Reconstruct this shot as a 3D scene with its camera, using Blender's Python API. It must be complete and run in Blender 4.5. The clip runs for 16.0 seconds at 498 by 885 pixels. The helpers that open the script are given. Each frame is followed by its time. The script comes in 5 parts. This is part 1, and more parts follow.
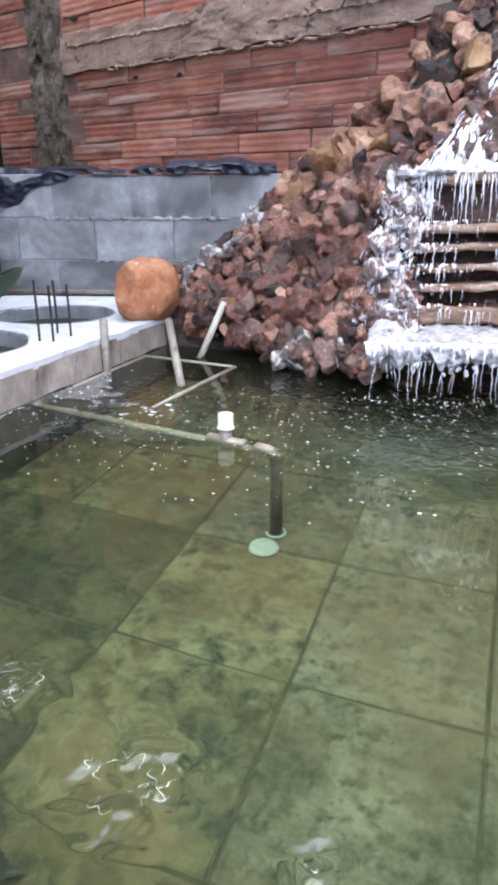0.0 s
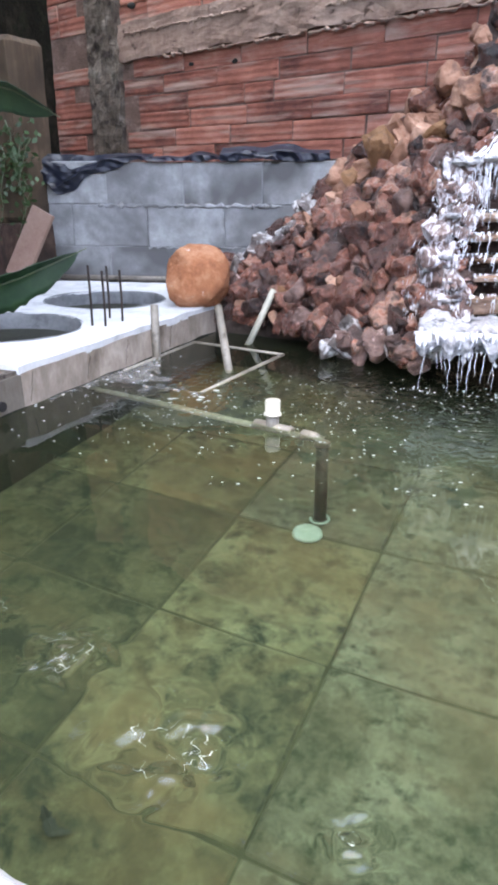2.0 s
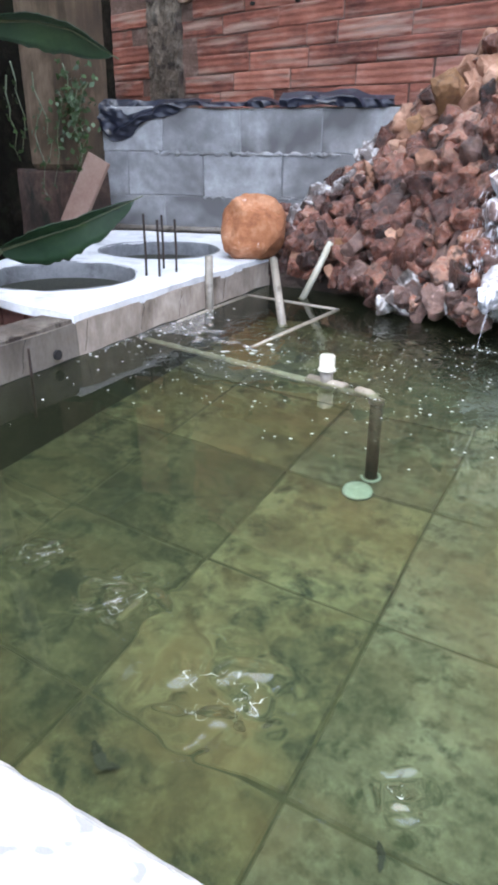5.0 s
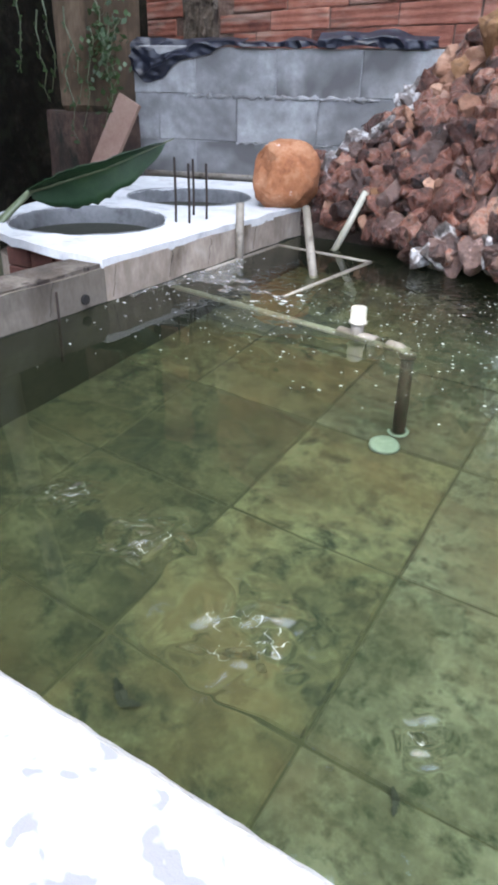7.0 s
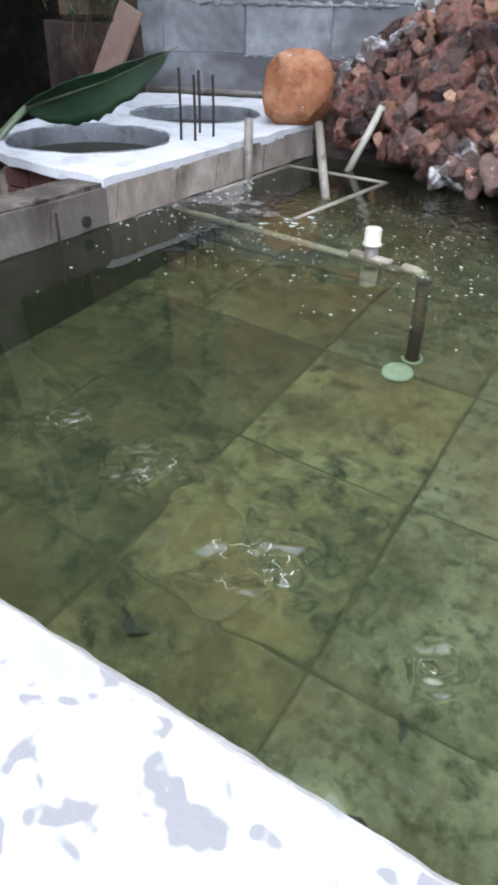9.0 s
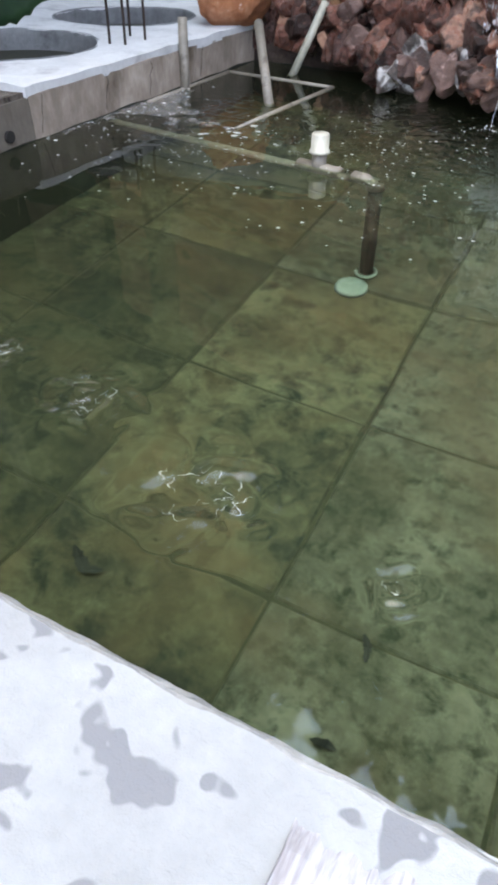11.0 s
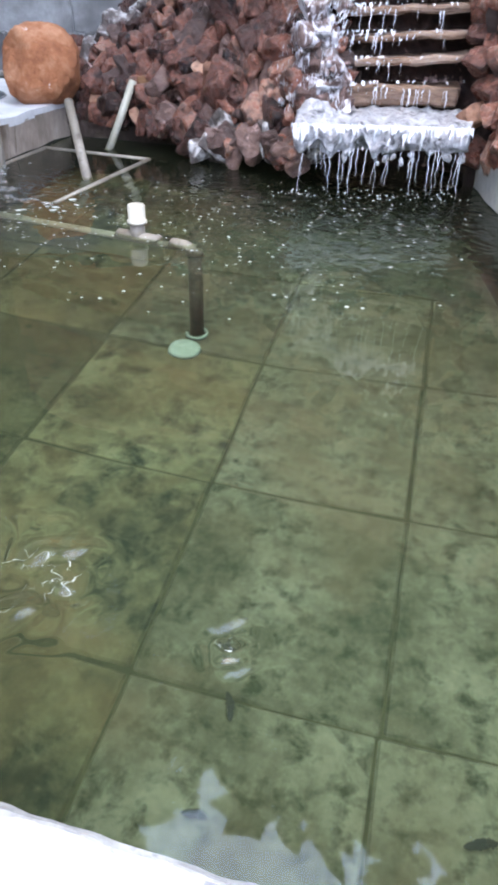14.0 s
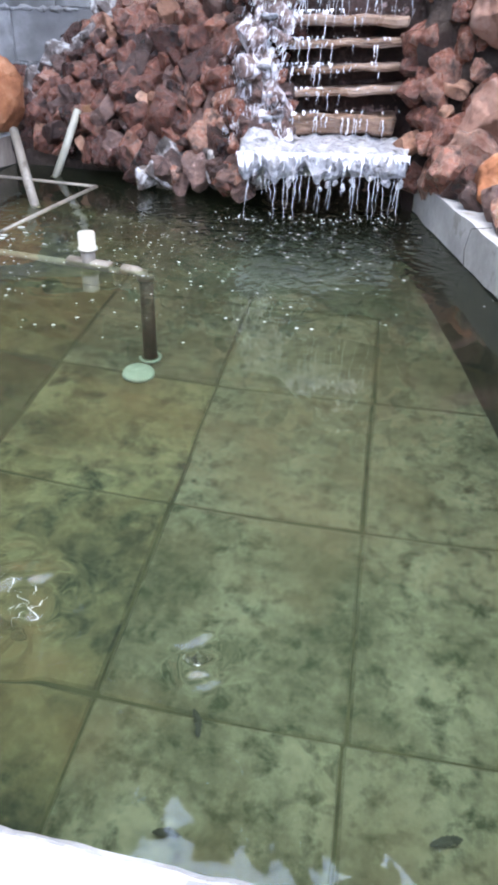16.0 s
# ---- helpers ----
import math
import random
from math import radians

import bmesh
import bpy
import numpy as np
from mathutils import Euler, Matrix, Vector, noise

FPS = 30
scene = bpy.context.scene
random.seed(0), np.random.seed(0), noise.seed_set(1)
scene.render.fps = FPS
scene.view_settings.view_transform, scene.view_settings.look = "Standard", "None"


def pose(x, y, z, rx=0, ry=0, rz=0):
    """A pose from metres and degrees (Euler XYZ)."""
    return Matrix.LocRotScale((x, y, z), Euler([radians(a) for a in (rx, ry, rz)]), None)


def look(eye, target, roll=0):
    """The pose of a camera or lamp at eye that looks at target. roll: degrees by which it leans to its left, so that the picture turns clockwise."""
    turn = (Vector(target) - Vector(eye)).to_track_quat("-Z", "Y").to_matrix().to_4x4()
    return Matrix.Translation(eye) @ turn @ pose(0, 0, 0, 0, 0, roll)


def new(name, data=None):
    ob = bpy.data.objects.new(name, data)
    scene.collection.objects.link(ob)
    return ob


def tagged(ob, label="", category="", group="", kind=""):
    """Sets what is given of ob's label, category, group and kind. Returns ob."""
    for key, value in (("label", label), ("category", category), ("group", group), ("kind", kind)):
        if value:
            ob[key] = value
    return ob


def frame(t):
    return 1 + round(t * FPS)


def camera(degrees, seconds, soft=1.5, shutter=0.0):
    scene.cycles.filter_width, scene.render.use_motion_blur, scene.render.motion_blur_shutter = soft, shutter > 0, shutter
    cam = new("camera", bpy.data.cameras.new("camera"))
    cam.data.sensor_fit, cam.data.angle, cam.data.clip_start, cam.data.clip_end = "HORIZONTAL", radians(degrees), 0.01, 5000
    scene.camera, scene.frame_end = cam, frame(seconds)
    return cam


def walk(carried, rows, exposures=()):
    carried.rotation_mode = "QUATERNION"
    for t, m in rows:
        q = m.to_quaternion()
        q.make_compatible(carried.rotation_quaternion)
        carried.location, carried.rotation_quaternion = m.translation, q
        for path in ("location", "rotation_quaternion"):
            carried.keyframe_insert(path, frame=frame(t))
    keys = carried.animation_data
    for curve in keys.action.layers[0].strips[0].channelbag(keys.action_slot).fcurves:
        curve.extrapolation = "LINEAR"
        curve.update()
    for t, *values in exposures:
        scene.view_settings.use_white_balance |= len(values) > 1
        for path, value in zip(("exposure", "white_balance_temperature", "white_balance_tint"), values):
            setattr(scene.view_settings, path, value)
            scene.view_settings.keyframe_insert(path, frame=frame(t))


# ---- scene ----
cam = camera(40.4, 16.0, soft=3.5)
PATH = [
    (0, (0.033, -0.033, 0.591), (-0.634, 1.725, -0.091), -0.1),
    (0.5, (0.036, -0.0459, 0.592), (-0.663, 1.7001, -0.087), -0.2),
    (1, (0.039, -0.0489, 0.59), (-0.693, 1.6811, -0.096), -0.1),
    (1.5, (0.036, -0.0488, 0.59), (-0.723, 1.6642, -0.11), 0.0),
    (2, (0.034, -0.0507, 0.589), (-0.749, 1.6472, -0.123), 0.1),
    (2.5, (0.03, -0.0477, 0.585), (-0.774, 1.6353, -0.136), 0.0),
    (3, (0.03, -0.0526, 0.588), (-0.796, 1.6124, -0.152), 0.1),
    (3.5, (0.024, -0.0436, 0.582), (-0.823, 1.6024, -0.174), 0.1),
    (4, (0.02, -0.05, 0.58), (-0.843, 1.578, -0.197), 0.1),
    (6.5, (0.009, -0.0502, 0.565), (-0.895, 1.4828, -0.347), 1.0),
    (7, (0.006, -0.0491, 0.558), (-0.902, 1.4639, -0.385), 1.4),
    (7.5, (0.004, -0.0471, 0.554), (-0.908, 1.4399, -0.424), 1.7),
    (8, (0.001, -0.043, 0.546), (-0.91, 1.422, -0.466), 1.8),
    (10.5, (-0.013, 0.0085, 0.491), (-0.777, 1.3745, -0.754), 0.3),
    (11, (-0.012, 0.016, 0.485), (-0.728, 1.389, -0.781), 0.5),
    (11.5, (-0.007, 0.02, 0.487), (-0.684, 1.414, -0.777), 0.7),
    (12, (-0.002, 0.0222, 0.494), (-0.602, 1.4573, -0.763), 1.1),
    (12.5, (0.016, 0.0355, 0.489), (-0.534, 1.5195, -0.734), 1.1),
    (13, (0.012, 0.0387, 0.493), (-0.479, 1.5657, -0.702), 1.5),
    (13.5, (0.029, 0.029, 0.501), (-0.416, 1.593, -0.664), 1.4),
    (14, (0.038, 0.0337, 0.501), (-0.366, 1.6318, -0.631), 1.4),
    (14.5, (0.039, 0.0275, 0.504), (-0.318, 1.6535, -0.605), 1.6),
    (15, (0.042, 0.022, 0.511), (-0.282, 1.665, -0.583), 1.8),
    (15.5, (0.039, 0.02, 0.512), (-0.261, 1.673, -0.572), 2.0),
    (16, (0.037, 0.011, 0.514), (-0.242, 1.672, -0.565), 2.0),
]
walk(cam, [(t, look(e, g, r)) for t, e, g, r in PATH],
     exposures=[(0.0, 4.15, 9200, 16), (4.0, 4.18, 9200, 14), (8.0, 4.0, 9500, 13), (10.5, 3.55, 9500, 12), (11.5, 3.45, 9500, 12), (12.5, 3.58, 9300, 13), (14.0, 3.95, 8800, 15), (16.0, 4.08, 8700, 16)])

# ---- light ----
world = bpy.data.worlds.new("sky")
scene.world = world
world.use_nodes = True
wn = world.node_tree.nodes
sky = wn.new("ShaderNodeTexSky")
sky.sky_type = 'NISHITA'
sky.sun_disc = False
sky.sun_elevation = radians(75)
sky.sun_rotation = radians(172)
sky.air_density = 0.6
sky.dust_density = 0.7
sky.ozone_density = 1.0
wn["Background"].inputs["Strength"].default_value = 0.15
world.node_tree.links.new(sky.outputs[0], wn["Background"].inputs["Color"])
sun = new("sun", bpy.data.lights.new("sun", 'SUN'))
sun.data.energy = 0.9
sun.data.angle = radians(80)
sun.data.color = (0.36, 0.63, 1.0)
sun.matrix_world = look((0, 0, 0), (0.036, 0.12, -0.99))


# ---- materials ----
def ramp(nt, fac, stops):
    r = nt.nodes.new("ShaderNodeValToRGB")
    while len(r.color_ramp.elements) < len(stops):
        r.color_ramp.elements.new(0.5)
    for el, (p, c) in zip(r.color_ramp.elements, stops):
        el.position, el.color = p, (*c, 1)
    nt.links.new(fac, r.inputs[0])
    return r.outputs[0]


def noise_tex(nt, co, scale, detail=4, rough=0.6, dist=0.0):
    n = nt.nodes.new("ShaderNodeTexNoise")
    n.inputs["Scale"].default_value = scale
    n.inputs["Detail"].default_value = detail
    n.inputs["Roughness"].default_value = rough
    n.inputs["Distortion"].default_value = dist
    nt.links.new(co, n.inputs["Vector"])
    return n.outputs["Fac"]


def mixc(nt, fac, a, b, mode='MIX'):
    m = nt.nodes.new("ShaderNodeMix")
    m.data_type, m.blend_type = 'RGBA', mode
    for sock, v in ((m.inputs[0], fac), (m.inputs[6], a), (m.inputs[7], b)):
        if isinstance(v, (int, float)):
            sock.default_value = v
        elif isinstance(v, tuple):
            sock.default_value = (*v, 1)
        else:
            nt.links.new(v, sock)
    return m.outputs[2]


def surface(name, stops, big=3.0, fine=40.0, rough=0.8, bump=0.3, bump_scale=60.0, stain=None, stain_scale=6.0,
            stain_at=(0.5, 0.62), vary=0.0, metal=0.0, spec=0.5, depth=0.004, rough_lo=None, stretch=None, patch=None,
            stain_detail=6, ribs=None):
    """A worn surface: colours by broad and fine noise, stains with a shape of their own, fine relief."""
    m = bpy.data.materials.new(name)
    m.use_nodes = True
    nt = m.node_tree
    bs = nt.nodes["Principled BSDF"]
    geo = nt.nodes.new("ShaderNodeNewGeometry")
    co = geo.outputs["Position"]
    if vary:
        info = nt.nodes.new("ShaderNodeObjectInfo")
        sc = nt.nodes.new("ShaderNodeVectorMath")
        sc.operation = 'SCALE'
        sc.inputs[0].default_value = (7.3, 3.1, 5.7)
        nt.links.new(info.outputs["Random"], sc.inputs["Scale"])
        ad = nt.nodes.new("ShaderNodeVectorMath")
        nt.links.new(co, ad.inputs[0])
        nt.links.new(sc.outputs[0], ad.inputs[1])
        co = ad.outputs[0] if vary > 0.11 else co
    fco = co
    if stretch:
        sv = nt.nodes.new("ShaderNodeVectorMath")
        sv.operation = 'MULTIPLY'
        sv.inputs[1].default_value = stretch
        nt.links.new(co, sv.inputs[0])
        fco = sv.outputs[0]
    a = noise_tex(nt, co, big, 5, 0.6, 0.3)
    b = noise_tex(nt, fco, fine, 4, 0.7)
    mx = nt.nodes.new("ShaderNodeMath")
    mx.operation = 'MULTIPLY_ADD'
    nt.links.new(b, mx.inputs[0])
    mx.inputs[1].default_value = 0.45
    ml = nt.nodes.new("ShaderNodeMath")
    ml.operation = 'MULTIPLY_ADD'
    nt.links.new(a, ml.inputs[0])
    ml.inputs[1].default_value = 0.9
    ml.inputs[2].default_value = -0.175
    nt.links.new(ml.outputs[0], mx.inputs[2])
    fac = mx.outputs[0]
    if vary:
        sh = nt.nodes.new("ShaderNodeMath")
        sh.operation = 'MULTIPLY_ADD'
        nt.links.new(info.outputs["Random"], sh.inputs[0])
        sh.inputs[1].default_value = vary
        sh.inputs[2].default_value = -vary / 2
        s2 = nt.nodes.new("ShaderNodeMath")
        nt.links.new(fac, s2.inputs[0])
        nt.links.new(sh.outputs[0], s2.inputs[1])
        fac = s2.outputs[0]
    col = ramp(nt, fac, stops)
    if stain:
        s = noise_tex(nt, fco, stain_scale, stain_detail, 0.65, 0.25)
        f = ramp(nt, s, [(stain_at[0], (0, 0, 0)), (stain_at[1], (1, 1, 1))])
        col = mixc(nt, f, col, stain)
    if patch:
        f = ramp(nt, noise_tex(nt, co, 2.6, 4, 0.6, 0.8), [(0.46, (0, 0, 0)), (0.66, (0.75, 0.75, 0.75))])
        col = mixc(nt, f, col, patch)
    nt.links.new(col, bs.inputs["Base Color"])
    bs.inputs["Metallic"].default_value = metal
    bs.inputs["Specular IOR Level"].default_value = spec
    if rough_lo is None:
        bs.inputs["Roughness"].default_value = rough
    else:
        rr = ramp(nt, a, [(0.35, (rough_lo,) * 3), (0.65, (rough,) * 3)])
        nt.links.new(rr, bs.inputs["Roughness"])
    if bump:
        c = noise_tex(nt, fco, bump_scale, 6, 0.7)
        if ribs:
            # shallow extruded grooves along the piece
            wv = nt.nodes.new("ShaderNodeTexWave")
            wv.bands_direction = 'Z'
            wv.inputs["Scale"].default_value = ribs
            wv.inputs["Distortion"].default_value = 1.2
            wv.inputs["Detail Scale"].default_value = 3.0
            nt.links.new(geo.outputs["Position"], wv.inputs["Vector"])
            sm = nt.nodes.new("ShaderNodeMath")
            sm.operation = 'MULTIPLY_ADD'
            nt.links.new(wv.outputs["Fac"], sm.inputs[0])
            sm.inputs[1].default_value = 0.5
            nt.links.new(c, sm.inputs[2])
            c = sm.outputs[0]
        bp = nt.nodes.new("ShaderNodeBump")
        bp.inputs["Strength"].default_value = bump
        bp.inputs["Distance"].default_value = depth
        nt.links.new(c, bp.inputs["Height"])
        nt.links.new(bp.outputs[0], bs.inputs["Normal"])
    return m


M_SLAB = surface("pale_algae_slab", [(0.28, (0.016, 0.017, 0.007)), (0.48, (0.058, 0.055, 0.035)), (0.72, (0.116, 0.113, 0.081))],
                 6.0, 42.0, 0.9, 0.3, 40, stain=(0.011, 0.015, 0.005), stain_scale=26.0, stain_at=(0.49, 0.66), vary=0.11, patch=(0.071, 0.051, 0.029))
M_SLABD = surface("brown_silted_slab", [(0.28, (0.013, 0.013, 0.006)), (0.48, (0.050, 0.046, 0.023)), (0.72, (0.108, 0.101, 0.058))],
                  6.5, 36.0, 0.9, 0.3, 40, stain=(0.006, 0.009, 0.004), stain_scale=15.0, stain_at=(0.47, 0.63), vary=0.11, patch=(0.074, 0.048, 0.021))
# darkest version of the slab, for the near rows of the left columns
M_SLABX = surface("darkest_slab", [(0.28, (0.008, 0.009, 0.003)), (0.48, (0.028, 0.027, 0.012)), (0.72, (0.066, 0.062, 0.034))],
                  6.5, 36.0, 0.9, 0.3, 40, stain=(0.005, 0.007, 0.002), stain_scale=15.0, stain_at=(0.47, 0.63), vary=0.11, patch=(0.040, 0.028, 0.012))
M_BED = surface("joint_silt", [(0.3, (0.014, 0.014, 0.006)), (0.7, (0.040, 0.037, 0.017))], 9, 40, 0.95)
M_WHITE = surface("sunlit_cement_render", [(0.3, (0.205, 0.20, 0.198)), (0.6, (0.25, 0.246, 0.244)), (0.8, (0.30, 0.296, 0.292))],
                  7.0, 60.0, 0.85, 0.6, 70, stain=(0.138, 0.134, 0.140), stain_scale=25.0, stain_at=(0.565, 0.60), stain_detail=2)
# cement made paler, so the colour supplies the strong daylight on the filter slab
M_SLABTOP = surface("brightened_slab_cement", [(0.3, (0.437, 0.432, 0.432)), (0.6, (0.551, 0.546, 0.546)), (0.8, (0.627, 0.622, 0.617))], 7.0, 60.0, 0.85, 0.6, 40, stain=(0.323, 0.314, 0.318), stain_scale=6.0, stain_at=(0.55, 0.68), depth=0.010)
M_CEMENT = surface("wet_cement", [(0.25, (0.134, 0.101, 0.077)), (0.55, (0.271, 0.212, 0.172)), (0.8, (0.437, 0.366, 0.308))],
                   6.0, 45.0, 0.8, 0.6, 60, stain=(0.104, 0.073, 0.050), stain_scale=7.0, stain_at=(0.55, 0.68), stretch=(1.0, 1.0, 0.4))
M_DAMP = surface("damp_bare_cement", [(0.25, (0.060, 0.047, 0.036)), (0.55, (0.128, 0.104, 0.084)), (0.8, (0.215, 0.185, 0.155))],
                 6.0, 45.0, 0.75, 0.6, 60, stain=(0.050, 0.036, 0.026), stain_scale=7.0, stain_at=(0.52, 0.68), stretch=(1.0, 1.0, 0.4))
M_BLOCK = surface("concrete_block", [(0.2, (0.143, 0.139, 0.134)), (0.5, (0.270, 0.264, 0.259)), (0.78, (0.440, 0.435, 0.427))],
                  4.0, 30.0, 0.92, 0.45, 110, stain=(0.116, 0.110, 0.106), stain_scale=2.6, stain_at=(0.46, 0.66), vary=0.16, depth=0.005, stain_detail=3)
M_MORTAR = surface("grey_mortar", [(0.25, (0.15, 0.14, 0.13)), (0.6, (0.27, 0.255, 0.24)), (0.8, (0.38, 0.365, 0.35))],
                   9.0, 60.0, 0.95, 0.8, 60, depth=0.01)
M_BAND = surface("brown_cement_band", [(0.25, (0.097, 0.057, 0.042)), (0.5, (0.197, 0.125, 0.098)), (0.8, (0.297, 0.211, 0.174))],
                 5.0, 40.0, 0.95, 0.9, 40, depth=0.012, stain=(0.075, 0.042, 0.031), stain_scale=11.0, stain_at=(0.60, 0.66))
M_PILASTER = surface("crumbling_cement", [(0.25, (0.028, 0.020, 0.015)), (0.5, (0.087, 0.065, 0.050)), (0.75, (0.205, 0.174, 0.146))],
                     7.0, 45.0, 0.95, 1.0, 38, depth=0.025, stain=(0.025, 0.014, 0.010), stain_scale=9.0, stain_at=(0.52, 0.62))
M_BRICK = surface("clay_brick", [(0.2, (0.068, 0.018, 0.013)), (0.45, (0.200, 0.059, 0.040)), (0.62, (0.288, 0.099, 0.068)), (0.85, (0.384, 0.175, 0.137))],
                  4.5, 50.0, 0.9, 0.8, 90, stain=(0.300, 0.195, 0.160), stain_scale=7.0, stain_at=(0.51, 0.70), vary=0.34, stretch=(0.25, 0.25, 2.2), depth=0.007, ribs=9.0)
M_ROCK = surface("red_laterite_rock", [(0.2, (0.012, 0.005, 0.004)), (0.38, (0.088, 0.030, 0.021)), (0.60, (0.235, 0.088, 0.060)), (0.86, (0.43, 0.235, 0.170))],
                 18.0, 70.0, 0.42, 1.0, 55, stain=(0.030, 0.013, 0.010), stain_scale=18.0, stain_at=(0.49, 0.66), vary=0.55, depth=0.014, rough_lo=0.12)
M_OCHRE = surface("ochre_rock", [(0.2, (0.118, 0.045, 0.016)), (0.5, (0.248, 0.114, 0.049)), (0.8, (0.360, 0.212, 0.114))],
                  10.0, 50.0, 0.75, 0.8, 45, vary=0.3, depth=0.012, stain=(0.099, 0.039, 0.018), stain_scale=13.0, stain_at=(0.55, 0.66))
M_PALE = surface("pale_tan_rock", [(0.2, (0.132, 0.051, 0.029)), (0.5, (0.302, 0.140, 0.087)), (0.8, (0.480, 0.268, 0.185))],
                 10.0, 50.0, 0.8, 0.9, 45, vary=0.35, depth=0.014, stain=(0.156, 0.077, 0.053), stain_scale=14.0, stain_at=(0.58, 0.68))
M_DARKROCK = surface("dark_wet_rock", [(0.2, (0.019, 0.009, 0.007)), (0.5, (0.067, 0.032, 0.025)), (0.8, (0.192, 0.108, 0.088))],
                     11.0, 50.0, 0.4, 1.0, 45, stain=(0.528, 0.346, 0.313), stain_scale=16.0, stain_at=(0.60, 0.70), vary=0.3, depth=0.014)
M_BOULDER = surface("orange_boulder_stone", [(0.2, (0.162, 0.048, 0.019)), (0.5, (0.374, 0.129, 0.055)), (0.8, (0.544, 0.276, 0.161))],
                    13.0, 60.0, 0.85, 1.0, 50, stain=(0.680, 0.590, 0.528), stain_scale=30.0, stain_at=(0.66, 0.71), depth=0.012)
# mortar darkened so the colour carries the shadow in the gaps between stones
M_CORE = surface("shade_dark_mortar", [(0.2, (0.007, 0.003, 0.002)), (0.5, (0.027, 0.014, 0.009)), (0.8, (0.085, 0.056, 0.042))],
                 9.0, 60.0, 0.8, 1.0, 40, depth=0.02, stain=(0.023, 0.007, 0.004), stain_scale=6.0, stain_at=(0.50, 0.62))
M_SLATE = surface("wet_ledge_stone", [(0.2, (0.092, 0.048, 0.030)), (0.5, (0.257, 0.152, 0.102)), (0.8, (0.422, 0.323, 0.264))],
                  7.0, 70.0, 0.5, 0.9, 60, vary=0.3, rough_lo=0.2, depth=0.010, stain=(0.066, 0.030, 0.018), stain_scale=9.0, stain_at=(0.54, 0.64), stretch=(0.4, 0.4, 2.0))
M_SCAR = surface("striped_brick_scar", [(0.25, (0.10, 0.085, 0.085)), (0.5, (0.20, 0.178, 0.182)), (0.75, (0.42, 0.40, 0.41))], 6.0, 110.0, 0.9, 0.5, 60, stretch=(2.0, 0.15, 1.0))
M_FOAM = surface("white_water_foam", [(0.2, (0.13, 0.12, 0.125)), (0.45, (0.36, 0.345, 0.355)), (0.7, (0.60, 0.59, 0.605))],
                 30.0, 90.0, 0.35, 1.0, 60, depth=0.016, stain=(0.085, 0.078, 0.082), stain_scale=38.0, stain_at=(0.53, 0.66), stretch=(1.0, 1.0, 0.5))
M_CASCADE = surface("tumbling_white_water", [(0.2, (0.16, 0.12, 0.12)), (0.5, (0.36, 0.32, 0.33)), (0.8, (0.6, 0.57, 0.59))],
                    14.0, 70.0, 0.4, 0.4, 50, depth=0.006, stain=(0.88, 0.87, 0.91), stain_scale=34.0, stain_at=(0.38, 0.58), stretch=(1.0, 1.0, 0.16))
M_ALGAE = surface("algae_covered_cement", [(0.2, (0.006, 0.007, 0.003)), (0.5, (0.014, 0.014, 0.007)), (0.8, (0.029, 0.029, 0.016))], 5, 40, 0.9, 0.4, 60)
M_JOINT = surface("reddish_joint_mortar", [(0.25, (0.055, 0.028, 0.022)), (0.55, (0.13, 0.078, 0.062)), (0.8, (0.30, 0.22, 0.19))], 7.0, 60.0, 0.95, 0.9, 60, depth=0.012)
M_CRUST = surface("white_water_on_rock", [(0.2, (0.040, 0.024, 0.021)), (0.5, (0.120, 0.068, 0.058)), (0.8, (0.256, 0.176, 0.156))],
                  14.0, 70.0, 0.4, 0.8, 60, depth=0.010, stain=(0.640, 0.608, 0.632), stain_scale=42.0, stain_at=(0.47, 0.62), vary=0.2, stretch=(1.0, 1.0, 0.35))
M_LIMED = surface("lime_crusted_rock", [(0.2, (0.038, 0.031, 0.027)), (0.5, (0.111, 0.081, 0.072)), (0.8, (0.221, 0.178, 0.170))],
                  12.0, 60.0, 0.6, 1.0, 50, depth=0.014, stain=(0.527, 0.493, 0.476), stain_scale=24.0, stain_at=(0.48, 0.62), vary=0.25)
# darker brick: the shade under the filter slab is in the colour
M_SHADEBRICK = surface("shaded_brick", [(0.2, (0.045, 0.014, 0.010)), (0.5, (0.11, 0.036, 0.026)), (0.8, (0.20, 0.08, 0.06))], 6.0, 60.0, 0.85, 0.6, 70, vary=0.3)
M_PVC = surface("aged_pvc", [(0.2, (0.102, 0.082, 0.064)), (0.5, (0.187, 0.157, 0.126)), (0.8, (0.265, 0.231, 0.196))], 11, 60, 0.55, 0.2, 80, stain=(0.072, 0.057, 0.041), stain_scale=18.0, stain_at=(0.56, 0.68))
M_PVCW = surface("cream_pvc", [(0.2, (0.264, 0.240, 0.184)), (0.5, (0.360, 0.336, 0.272)), (0.8, (0.448, 0.424, 0.360))], 9, 60, 0.45, 0.1, 80)
M_PVCD = surface("algae_pvc", [(0.2, (0.012, 0.012, 0.008)), (0.5, (0.028, 0.026, 0.018)), (0.8, (0.06, 0.055, 0.038))], 9, 60, 0.7, 0.3, 80)
M_STEEL = surface("rusty_rebar", [(0.2, (0.015, 0.010, 0.009)), (0.6, (0.040, 0.025, 0.020)), (0.8, (0.070, 0.040, 0.030))], 20, 90, 0.7, 0.4, 200, metal=0.4)
M_PLASTIC = surface("black_plastic_sheet", [(0.2, (0.006, 0.007, 0.012)), (0.6, (0.012, 0.015, 0.028)), (0.8, (0.03, 0.035, 0.055))], 5, 50, 0.48, 0.15, 40, spec=0.4, rough_lo=0.34)
